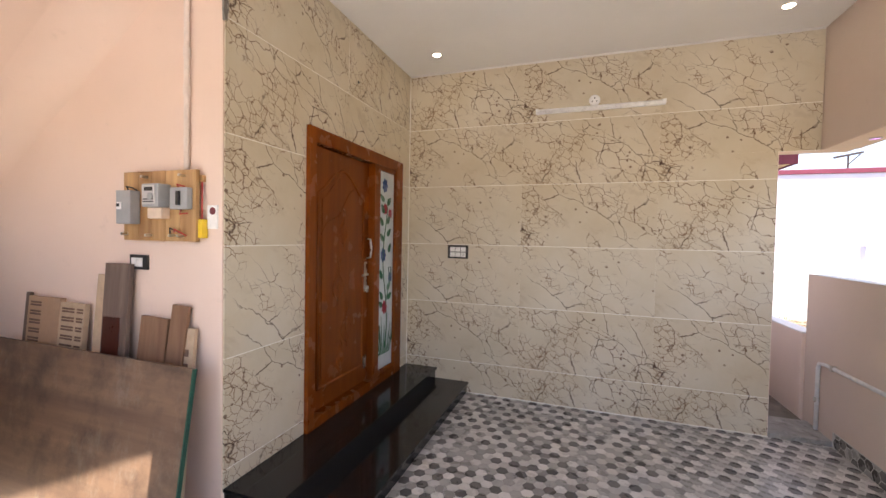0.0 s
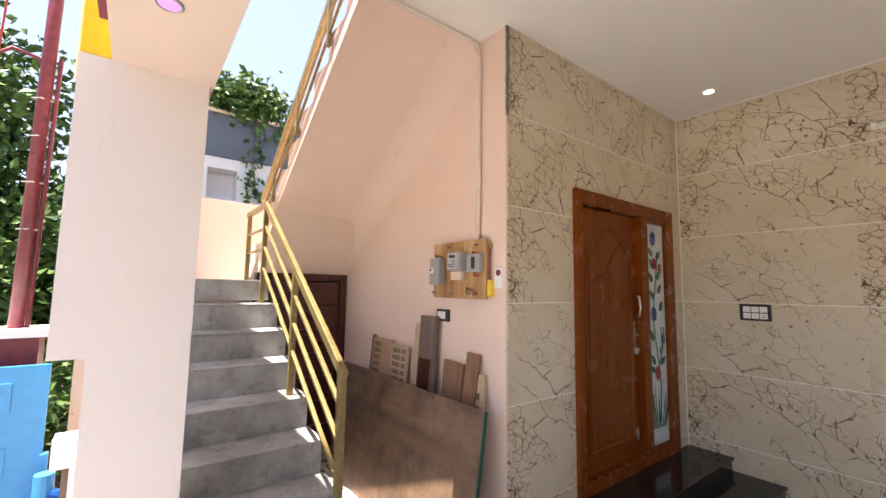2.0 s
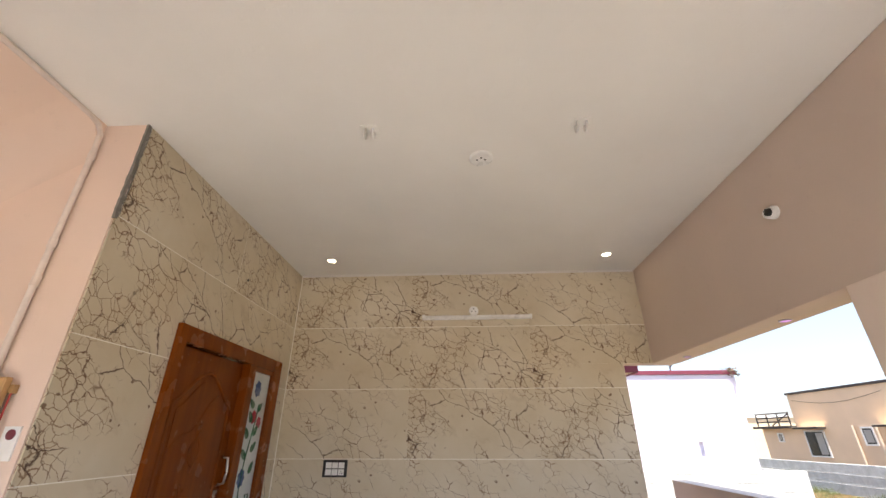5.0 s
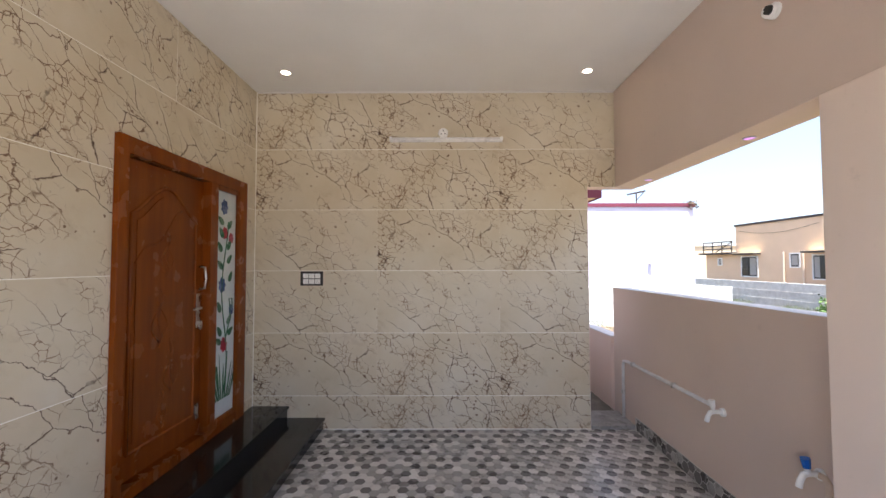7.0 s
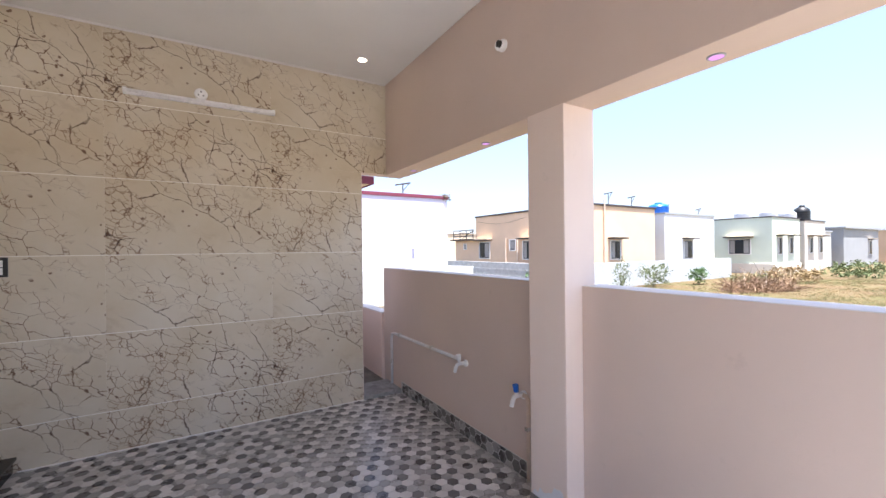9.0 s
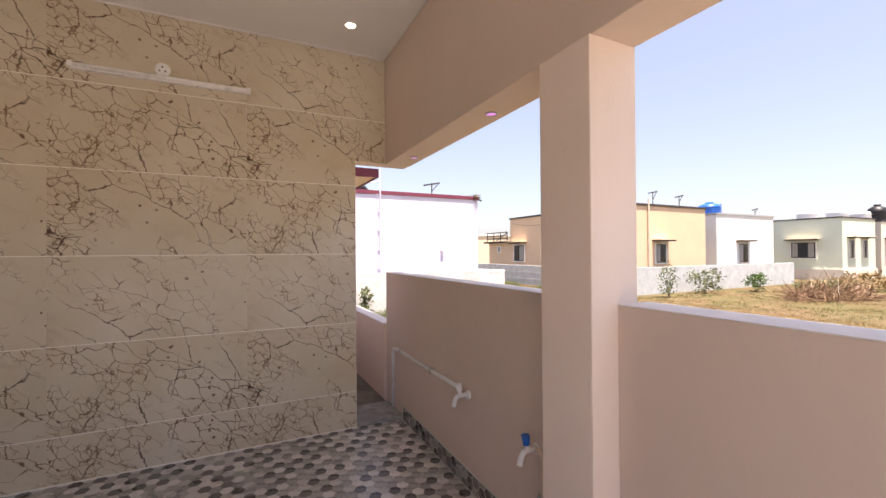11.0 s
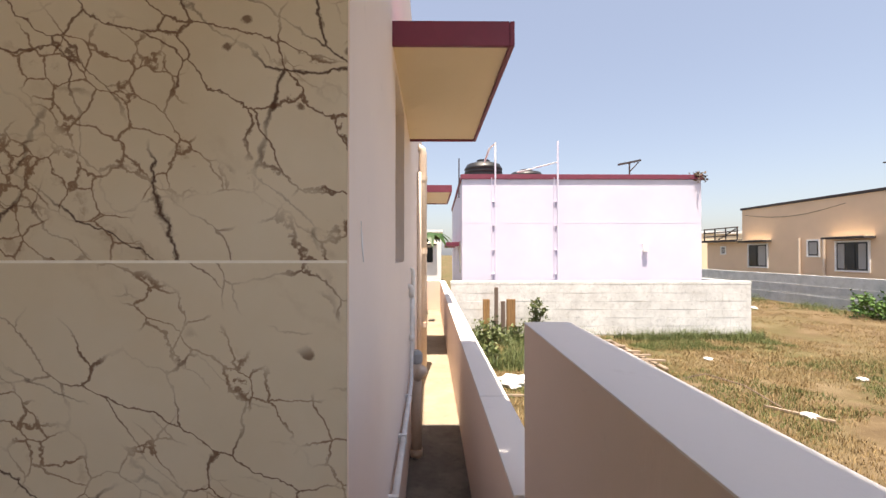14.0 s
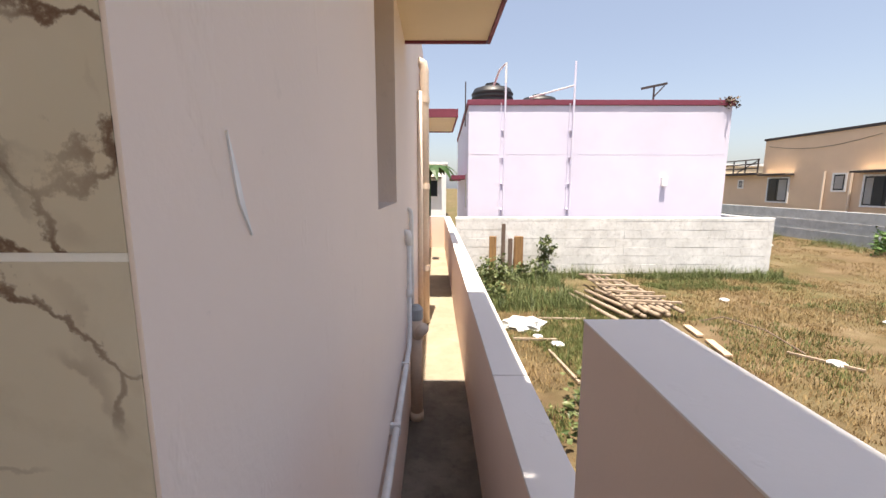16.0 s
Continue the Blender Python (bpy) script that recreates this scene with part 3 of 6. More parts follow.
def leaf_flat(bm, y, z, ang, ln, wd):
    pts = []
    for k in range(10):
        a = 2 * math.pi * k / 10
        u, v = ln / 2 * math.cos(a), wd / 2 * math.sin(a) * (1 - 0.4 * math.cos(a))
        pts.append((y + u * math.cos(ang) - v * math.sin(ang), z + u * math.sin(ang) + v * math.cos(ang)))
    prism(bm, pts, GX - 0.002, GX + 0.001 + rs.random() * 0.001)


stem = [(3.46 + 0.045 * math.sin(i * 0.55), 0.45 + i * 0.105) for i in range(15)]
part("stem", pipe(bmesh.new(), on_glass(stem), 0.005, 6), GREEN_STEM, glass)
part("stem", pipe(bmesh.new(), on_glass([(3.47 + 0.08 * math.sin(a / 4), 0.9 + a * 0.04) for a in range(10)] + [(3.58, 1.26), (3.585, 1.2), (3.565, 1.17)]), 0.005, 6), GREEN_STEM, glass)
for i in range(9):
    y = 3.36 + 0.025 * i
    lean = (i - 4) * 0.02
    bm = bmesh.new()
    prism(bm, [(y - 0.008, 0.43), (y + 0.008, 0.43), (y + lean * 1.2 + 0.008, 0.6 + 0.06 * (i % 3)), (y + lean * 2, 0.72 + 0.09 * (i % 2)), (y + lean * 1.2 - 0.008, 0.6)], GX - 0.002, GX + 0.001)
    part("grass_blade", bm, GREEN_STEM, glass)
for y, z, a in ((3.39, 1.0, 2.2), (3.54, 1.08, 0.9), (3.39, 1.55, 2.4), (3.53, 1.6, 0.8), (3.38, 1.7, 2.2), (3.53, 1.9, 0.8), (3.39, 1.92, 2.5), (3.37, 0.92, 2.6),
                (3.56, 0.98, 0.6), (3.52, 1.72, 0.9), (3.40, 1.82, 2.2), (3.55, 1.45, 1.1), (3.38, 1.2, 2.0)):
    bm = bmesh.new()
    leaf_flat(bm, y, z, a, 0.1, 0.05)
    part("leaf", bm, GREEN_STEM, glass)
for y, z, r, mt in ((3.46, 0.88, 0.05, RED_PETAL), (3.42, 1.38, 0.05, BLUE_PETAL), (3.57, 1.16, 0.035, BLUE_PETAL), (3.55, 1.78, 0.035, RED_PETAL), (3.45, 1.82, 0.04, RED_PETAL), (3.44, 2.04, 0.05, BLUE_PETAL)):
    bm = bmesh.new()
    for k in range(7):
        a = k * 0.9
        leaf_flat(bm, y + r * 0.55 * math.cos(a), z + r * 0.8 * math.sin(a), a, r * 1.1, r * 0.95)
    part("flower", bm, mt, glass)

steps = thing("entrance_steps", (-1.5, 2.8, FLOOR), "two polished black granite steps before the entrance door", "steps")
part("upper_riser", box(-1.838, -1.49, 1.63, 4.0, FLOOR, 0.158), GRANITE, steps)
part("upper_tread", box(-1.838, -1.47, 1.62, 4.0, 0.159, 0.18, 0.004), GRANITE, steps)
part("lower_riser", box(-1.489, -1.14, 1.63, 4.0, FLOOR, 0.048), GRANITE, steps)
part("lower_tread", box(-1.489, -1.12, 1.62, 4.0, 0.049, 0.07, 0.004), GRANITE, steps)

# ---- staircase ----
stair = thing("staircase", (-3.2, 0.3, FLOOR), "bare grey cement dog-leg staircase with peach soffit", "staircase")
RISE, GO, N1 = 0.1839, 0.262, 9
XL = -3.78
for i in range(1, N1):
    x1 = XL + GO * (N1 - i)
    bm = box(x1 - GO - 0.0, x1, -0.2, 0.75, FLOOR if i < 3 else FLOOR + RISE * (i - 2), FLOOR + RISE * i - 0.012, 0.01)
    st = part("step", bm, CEMENT, stair)
    part("tread", box(x1 - GO, x1 + 0.012, -0.2, 0.758, FLOOR + RISE * i - 0.0119, FLOOR + RISE * i, 0.005), CEMENT, st)
part("landing", box(-5.6, XL, -0.2, 0.739, 1.45, 1.62, 0.008), CEMENT, stair)
part("landing", box(-5.6, -4.752, 0.7395, 1.612, 1.43, 1.62, 0.004), CEMENT, stair)
bm = prism(bmesh.new(), [(-4.24, 1.702), (-4.14, 1.702), (-3.72, 2.205), (-3.72, 2.24), (-4.24, 1.97)], 0.742, 1.613, "y")
structure("wall_over_door", bm, PINK, "peach infill above the under-stair door")
structure("wall_landing", box(-5.78, -5.6, -0.6, 1.614, GROUND, 2.6, 0.004), PINK, "peach plastered wall behind the stair landing")
# added out of view to block the sun from the lower steps
structure("wall_stair_outer", box(-5.6, -2.125, -0.32, -0.205, GROUND, 0.9, 0.004), PALE, "unseen low plastered wall added to keep sun off the lower steps")
# upper flight: waist slab with a sawtooth top
GO2, R2, XS = 0.267, 0.18, -4.75
out = [(XS, 1.525), (-2.085, 3.30), (-2.085, 3.42)]
for i in range(9, -1, -1):
    out += [(XS + GO2 * i, 1.62 + R2 * (i + 1)), (XS + GO2 * i, 1.62 + R2 * i)]
bm = prism(bmesh.new(), out, 0.74, 1.613, "y")
part("upper_flight", bm, PINK, stair, "peach plastered upper flight")

vs, fs = [], []
for i in range(2):
    x, zs = ((-4.75, 1.525), (-2.086, 3.299))[i]
    for k in range(9):
        a = math.pi / 2 * k / 8
        vs.append((x, 1.614 - 0.22 * (1 - math.sin(a)), zs - 0.26 * (1 - math.cos(a))))
    vs.append((x, 1.614, zs + 0.01))
for k in range(9):
    fs.append((k, k + 1, k + 11, k + 10))
n = len(vs)
vs += list(vs)
fs = [f for f in fs if 9 not in f and 19 not in f] + [tuple(n + k for k in f) for f in (tuple(range(9, -1, -1)), tuple(range(10, 20)), (9, 0, 10, 19), (8, 9, 19, 18))]
me = bpy.data.meshes.new("cove")
me.from_pydata(vs, [], fs)
bm = bmesh.new()
bm.from_mesh(me)
part("cove", bm, PINK, stair, smooth=True)

rail = thing("stair_railing", (-3.1, 0.66, FLOOR + RISE), "gold painted square-tube stair railing", "railing")
Y = 0.66
TOPS = {-2.02: 1.16, -2.82: 1.68, -3.68: 2.24, -4.29: 2.24}
FEET = {-2.02: FLOOR + RISE * 2, -2.82: FLOOR + RISE * 5, -3.68: FLOOR + RISE * 8, -4.29: 1.615}
for x in TOPS:
    part("post", bar(bmesh.new(), (x, Y, FEET[x] - 0.01), (x, Y, TOPS[x]), 0.036, 0.036), BRASS, rail)
part("top_rail", bar(bmesh.new(), (-1.99, Y, 1.14), (-3.7, Y, 2.262), 0.03, 0.05), BRASS, rail)
part("top_rail", bar(bmesh.new(), (-3.66, Y, 2.25), (-4.37, Y, 2.25), 0.03, 0.045), BRASS, rail)
for k in (0.17, 0.345, 0.52):
    part("bar", bar(bmesh.new(), (-2.02, Y, 1.16 - k), (-3.68, Y, 2.24 - k), 0.022, 0.022), BRASS, rail)
    if k < 0.5:
        part("bar", bar(bmesh.new(), (-3.68, Y, 2.22 - k), (-4.35, Y, 2.22 - k), 0.02, 0.02), BRASS, rail)
rail2 = thing("upper_railing", (-3.2, 0.71, 2.6), "gold painted square-tube railing along the upper flight", "railing")
part("top_rail", bar(bmesh.new(), (-4.08, 0.715, 2.36), (-2.0, 0.715, 3.86), 0.03, 0.045), BRASS, rail2)
for drop in (0.125, 0.245):
    part("bar", bar(bmesh.new(), (-3.95, 0.715, 2.454 - drop), (-2.0, 0.715, 3.86 - drop), 0.018, 0.018), BRASS, rail2)
for x in (-3.72, -3.14, -2.56):
    z = 2.36 + (x + 4.08) * 0.721
    part("post", bar(bmesh.new(), (x, 0.715, z - 0.33), (x, 0.715, z), 0.028, 0.028), BRASS, rail2)

udoor = thing("understair_door", (-4.2, 1.27, FLOOR), "small dark brown plank door under the stairs", "door")
tagged(udoor, kind="structure")
part("frame", box(-4.24, -4.15, 0.86, 0.93, FLOOR, 1.70, 0.005), DARKWOOD, udoor)
part("frame", box(-4.24, -4.15, 1.545, 1.612, FLOOR, 1.70, 0.005), DARKWOOD, udoor)
part("head", box(-4.24, -4.15, 0.93, 1.545, 1.63, 1.70, 0.005), DARKWOOD, udoor)
for i in range(7):
    z = FLOOR + 0.02 + i * 0.235
    part("plank", box(-4.22, -4.18, 0.931, 1.544, z, min(z + 0.228, 1.629), 0.006), DARKWOOD, udoor)
structure("wall_understair", box(-4.4, -4.245, 0.742, 1.613, FLOOR, 1.70), SHADE_DARK, "closing wall under the stairs")

# ---- things by the stair wall ----
ply = thing("plywood_sheet", (-2.75, 1.35, FLOOR), "large weathered brown plywood sheet with green edge, leaning on the wall", "board")


def leaning(x0, x1, yb, yt, h, thick, bevel=0.002, lift=0.0, z0=FLOOR):
    """A board whose foot stands at yb and whose head leans to yt at height h."""
    ang = math.atan2(yt - yb, h)
    ln = math.hypot(yt - yb, h)
    return moved(box(x0, x1, -thick, 0, lift, ln, bevel), Matrix.Translation((0, yb, z0)) @ Matrix.Rotation(-ang, 4, "X"))


part("sheet", leaning(-3.75, -1.843, 1.33, 1.465, 0.92, 0.022), PLYWOOD, ply)
part("edge", leaning(-1.8425, -1.834, 1.33, 1.465, 0.92, 0.023), GREEN_PAINT, ply, "green painted edge")


def leaner(name, label, cat, x0, x1, h, thick, m, yt=1.6, yb=1.5, tilt=0.0, prints=()):
    ob = thing(name, ((x0 + x1) / 2, yb, FLOOR), label, cat, "offcuts leaning on the wall")
    c = Vector(((x0 + x1) / 2, yb, FLOOR))
    turn = Matrix.Translation(c) @ Matrix.Rotation(radians(tilt), 4, "Y") @ Matrix.Translation(-c)
    part("board", moved(leaning(x0, x1, yb, yt, h, thick), turn), m, ob)
    for (u0, u1, v0, v1, pm) in prints:
        k = math.hypot(yt - yb, h)
        ang = math.atan2(yt - yb, h)
        bm = moved(box(x0 + (x1 - x0) * u0, x0 + (x1 - x0) * u1, -thick - 0.0015, -thick + 0.001, k * v0, k * v1), Matrix.Translation((0, yb, FLOOR)) @ Matrix.Rotation(-ang, 4, "X"))
        part("print", moved(bm, turn), pm, ob)
    return ob


PR = [(0.3, 0.95, 0.66 + 0.048 * i + 0.015 * k, 0.67 + 0.048 * i + 0.015 * k, INK) for i in range(7) for k in range(2)]
leaner("flat_carton", "flattened brown carton with dark print, leaning on the wall", "carton", -3.42, -3.10, 1.17, 0.03, CARD, prints=[(0.08, 0.42, *p[2:4], p[4]) for p in PR])
leaner("flat_carton", "flattened pale carton with rows of print, leaning on the wall", "carton", -3.10, -2.87, 1.15, 0.03, CARD_PALE, prints=[(0.1, 0.6, *p[2:4], p[4]) for p in PR] + [(0.7, 0.95, *p[2:4], p[4]) for p in PR])
leaner("plank", "narrow dark plank leaning on the wall", "plank", -3.47, -3.43, 1.19, 0.02, OLDWOOD)
leaner("plank", "tall grey weathered plank leaning on the wall", "plank", -2.68, -2.47, 1.41, 0.025, OLDWOOD, tilt=-0.5, prints=[(0.05, 0.75, 0.55, 0.78, DARKWOOD)])
leaner("plank", "thin pale plank leaning beside the tall plank", "plank", -2.79, -2.70, 1.34, 0.02, CARD_PALE, tilt=1)
leaner("wood_offcut", "brown wooden offcut leaning on the wall", "offcut", -2.44, -2.23, 1.12, 0.02, OFFCUT, tilt=2)
leaner("wood_offcut", "narrow brown wooden offcut leaning on the wall", "offcut", -2.22, -2.10, 1.20, 0.02, OFFCUT, tilt=3, yb=1.48)
leaner("wood_offcut", "short printed pale offcut leaning on the wall", "offcut", -2.07, -1.99, 1.08, 0.02, CARD_PALE, prints=[(0.15, 0.6, 0.72 + 0.07 * i, 0.755 + 0.07 * i, INK) for i in range(3)])

meter = thing("meter_board", (-2.24, 1.61, 1.51), "knotty pine board with electricity meter, fuse boxes and loose wires", "meter board")
for i, (a, b) in enumerate(((-2.52, -2.40), (-2.40, -2.30), (-2.30, -2.19), (-2.19, -2.08), (-2.08, -1.97))):
    part("board", box(a + 0.001, b - 0.001, 1.565, 1.59, 1.51, 1.892, 0.002), BOARDWOOD, meter)
for z in (1.55, 1.83):
    part("batten", box(-2.5, -1.955, 1.591, 1.614, z, z + 0.035, 0.002), BOARDWOOD, meter)
m1 = part("main_switch", box(-2.5, -2.385, 1.51, 1.564, 1.60, 1.785, 0.006), GREY_BOX, meter, "grey enamelled main switch")
part("window", box(-2.49, -2.455, 1.506, 1.51, 1.68, 1.72, 0.001), WHITE_PLASTIC, m1)
part("toggle", box(-2.48, -2.467, 1.498, 1.507, 1.695, 1.712, 0.001), BLACK_PLASTIC, m1)
m2 = part("energy_meter", box(-2.27, -2.145, 1.49, 1.564, 1.69, 1.815, 0.012), GREY_BOX, meter, "grey electricity meter with display")
part("dial_plate", box(-2.26, -2.165, 1.486, 1.4905, 1.705, 1.805, 0.002), METER_FACE, m2)
part("display", box(-2.24, -2.18, 1.4835, 1.4865, 1.775, 1.795), SHADE_DARK, m2)
part("seal_dial", lathe(bmesh.new(), [(0.02, 0), (0.02, -0.006), (0.012, -0.009)], (-2.195, 1.4865, 1.745), 16, "y"), GREY_BOX, m2)
for z in (1.715, 1.728):
    part("nameplate_line", box(-2.252, -2.175, 1.4852, 1.4868, z, z + 0.006), BLACK_PLASTIC, m2)
part("terminal_cover", box(-2.26, -2.155, 1.515, 1.564, 1.63, 1.689, 0.006), PIPE_CREAM, m2, "clear terminal cover")
m3 = part("cutout_box", box(-2.115, -1.99, 1.53, 1.564, 1.68, 1.795, 0.006), GREY_BOX, meter, "grey fuse cut-out")
part("fuse_grip", box(-2.055, -2.035, 1.515, 1.531, 1.70, 1.775, 0.004), BLACK_PLASTIC, m3)
for x, z in ((-2.33, 1.86), (-2.05, 1.86), (-2.49, 1.545), (-2.3, 1.54), (-2.06, 1.54), (-2.12, 1.54)):
    part("bolt", pipe(bmesh.new(), [(x, 1.59, z), (x, 1.53, z)], 0.008, 8), STEEL, meter)
for pts, mt in (([(-2.47, 1.56, 1.785), (-2.46, 1.54, 1.81), (-2.42, 1.55, 1.80), (-2.40, 1.57, 1.78)], BLACK_PLASTIC), ([(-2.08, 1.56, 1.79), (-2.06, 1.53, 1.81), (-2.03, 1.55, 1.80)], WIRE_RED),
                ([(-2.07, 1.56, 1.68), (-2.04, 1.53, 1.655), (-2.02, 1.56, 1.66)], WIRE_RED), ([(-2.15, 1.56, 1.55), (-2.1, 1.52, 1.58), (-2.06, 1.56, 1.55)], BLACK_PLASTIC),
                ([(-2.12, 1.56, 1.56), (-2.08, 1.53, 1.575), (-2.03, 1.56, 1.54)], WIRE_RED), ([(-1.965, 1.6, 1.86), (-1.955, 1.59, 1.7), (-1.965, 1.6, 1.55)], WIRE_RED)):
    part("wire", pipe(bmesh.new(), pts, 0.004, 6), mt, meter)
part("junction_box", box(-1.966, -1.938, 1.575, 1.612, 1.53, 1.63, 0.004), LABEL_YELLOW, meter, "yellow plastic connector box")
card = part("rate_card", box(-1.937, -1.868, 1.607, 1.6145, 1.58, 1.705), WHITE_PLASTIC, meter, "white card with a purple mark")
part("mark", lathe(bmesh.new(), [(0.02, 0), (0.02, -0.002)], (-1.90, 1.607, 1.675), 14, "y"), POLE_RED, card)

sw = thing("wall_switch", (-2.455, 1.612, 1.34), "black-framed double switch on the stair wall", "switch")
part("plate", box(-2.53, -2.385, 1.602, 1.6155, 1.34, 1.425, 0.003), BLACK_PLASTIC, sw)
for k in (0, 1):
    part("rocker", box(-2.51 + 0.045 * k, -2.468 + 0.045 * k, 1.597, 1.6025, 1.357, 1.408, 0.002), WHITE_PLASTIC, sw)

con = thing("conduit_pipe", (-2.08, 1.59, 1.9), "painted conduit pipe from ceiling to meter board", "conduit")
pts = [(-2.075, 1.596, 1.89), (-2.075, 1.596, 3.1), (-2.075, 1.59, 3.19), (-2.075, 1.56, 3.235), (-2.075, 1.5, 3.25), (-2.075, 0.02, 3.25)]
part("pipe", pipe(bmesh.new(), pts, 0.014, 10), PIPE_PINK, con, smooth=True)
for z in (3.02, 2.5, 2.3):
    part("coupler", pipe(bmesh.new(), [(-2.075, 1.597, z), (-2.075, 1.597, z + 0.05)], 0.018, 10), PIPE_PINK, con)
for y in (0.35, 0.55, 0.62):
    part("clip", box(-2.1, -2.05, y, y + 0.02, 3.232, 3.272, 0.002), STEEL, con)

# ---- back wall fittings ----
sb = thing("switch_board", (-1.262, 4.0, 1.345), "black-framed six-module switch board on the marble wall", "switch board")
part("plate", box(-1.372, -1.152, 3.988, 4.001, 1.345, 1.484, 0.004), BLACK_PLASTIC, sb)
for r in range(2):
    for k in range(3):
        x, z = -1.345 + 0.058 * k, 1.362 + 0.054 * r
        mod = part("module", box(x, x + 0.052, 3.983, 3.989, z, z + 0.047, 0.002), WHITE_PLASTIC, sb)
        if r == 0 and k == 2:
            for dx, dz in ((0.018, 0.015), (0.034, 0.015), (0.026, 0.032)):
                part("socket_hole", lathe(bmesh.new(), [(0.004, 0), (0.004, -0.001)], (x + dx, 3.983, z + dz), 10, "y"), BLACK_PLASTIC, mod)
tube = thing("tube_light", (0.056, 3.99, 2.77), "unlit slim white tube light batten on the marble wall", "lamp")
part("batten", box(-0.50, 0.612, 3.962, 4.001, 2.76, 2.788, 0.003), WHITE_PLASTIC, tube)
part("diffuser", pipe(bmesh.new(), [(-0.485, 3.955, 2.782), (0.597, 3.955, 2.782)], 0.0145, 12), WHITE_PLASTIC, tube, smooth=True)
for x in (-0.50, 0.585):
    part("end_cap", box(x, x + 0.027, 3.938, 3.999, 2.764, 2.80, 0.004), WHITE_PLASTIC, tube)
rose = thing("ceiling_rose", (0.027, 3.99, 2.852), "round white wiring rose above the tube light", "fitting")
part("base", lathe(bmesh.new(), [(0.05, 0.0), (0.05, -0.012), (0.042, -0.02)], (0.027, 4.001, 2.852), 24, "y"), WHITE_PLASTIC, rose)
for dx, dz in ((0, 0.018), (-0.018, -0.012), (0.018, -0.012)):
    part("screw", lathe(bmesh.new(), [(0.006, 0), (0.006, -0.002)], (0.027 + dx, 3.981, 2.852 + dz), 10, "y"), BLACK_PLASTIC, rose)
single("wall_plug", pipe(bmesh.new(), [(-1.833, 2.94, 2.83), (-1.826, 2.94, 2.83)], 0.012, 8), BLACK_PLASTIC, "small dark drilled fixing in the marble wall", "fixing")

# ---- ceiling fittings ----
def downlight(x, y, z, m):
    ob = thing("ceiling_downlight", (x, y, z), "small round recessed downlight, switched on", "lamp", "downlights")
    k = 1.0 if m == LED else 0.78
    part("ring", lathe(bmesh.new(), [(0.046 * k, 0.002), (0.046 * k, -0.004), (0.04 * k, -0.007), (0.036 * k, -0.004)], (x, y, z), 24), WHITE_PLASTIC if m == LED else GREY_BOX, ob)
    part("diffuser", lathe(bmesh.new(), [(0.035 * k, 0.0), (0.035 * k, -0.005)], (x, y, z), 24), m, ob)
    return ob


for x, y in ((-1.38, 3.58), (1.31, 3.56), (-1.34, 0.42)):
    downlight(x, y, CEIL, LED)
for x, y in ((1.86, 0.83), (1.86, 2.42), (1.86, 3.62)):
    downlight(x, y, 2.305, LED_COOL)
downlight(-1.41, -0.16, 2.345, LED_COOL)
for x in (-0.6, 0.6):
    hook = thing("swing_hook", (x, 1.72, CEIL), "white painted double ceiling hook", "hook", "ceiling hooks")
    part("plate", box(x - 0.05, x + 0.05, 1.68, 1.76, CEIL - 0.006, CEIL + 0.001, 0.002), WHITE, hook)
    for dx in (-0.025, 0.025):
        part("loop", pipe(bmesh.new(), [(x + dx, 1.70, CEIL - 0.004), (x + dx, 1.70, CEIL - 0.05), (x + dx, 1.72, CEIL - 0.065), (x + dx, 1.74, CEIL - 0.05), (x + dx, 1.74, CEIL - 0.004)], 0.007, 8), WHITE, hook, smooth=True)
fan = thing("fan_plate", (0.05, 2.01, CEIL), "round white ceiling cover plate with holes", "fitting")
part("plate", lathe(bmesh.new(), [(0.075, 0.001), (0.075, -0.008), (0.065, -0.014)], (0.05, 2.01, CEIL), 28), WHITE_PLASTIC, fan)
for dx, dy in ((-0.025, 0), (0.025, 0), (0.0, -0.02)):
    part("hole", lathe(bmesh.new(), [(0.007, 0), (0.007, -0.002)], (0.05 + dx, 2.01 + dy, CEIL - 0.014), 10), BLACK_PLASTIC, fan)
cctv = thing("security_camera", (1.72, 2.04, 2.84), "small white dome security camera on the beam", "camera")
part("base", lathe(bmesh.new(), [(0.04, 0.006), (0.04, -0.016), (0.032, -0.024)], (1.725, 2.04, 2.84), 24, "x"), WHITE_PLASTIC, cctv)
bm = bmesh.new()
bmesh.ops.create_uvsphere(bm, u_segments=20, v_segments=12, radius=0.034)
part("ball", moved(bm, Matrix.Translation((1.693, 2.04, 2.835))), WHITE_PLASTIC, cctv, smooth=True)
part("lens", lathe(bmesh.new(), [(0.024, 0.01), (0.02, -0.008)], (1.668, 2.022, 2.832), 18, "x"), BLACK_PLASTIC, cctv)

# ---- water pipes and taps on the parapet ----
wp = thing("water_pipe", (1.86, 3.4, FLOOR), "dusty white water pipe along the parapet wall", "pipe")
part("riser", pipe(bmesh.new(), [(1.865, 4.22, FLOOR), (1.865, 4.22, 0.52), (1.865, 4.2, 0.56), (1.865, 4.12, 0.575), (1.865, 2.82, 0.585)], 0.015, 10), PIPE_WHITE, wp, smooth=True)
for y, z in ((4.22, 0.25), (4.0, 0.577), (3.3, 0.582)):
    part("clip", box(1.845, 1.882, y - 0.012, y + 0.012, z - 0.02, z + 0.02, 0.002), STEEL, wp)


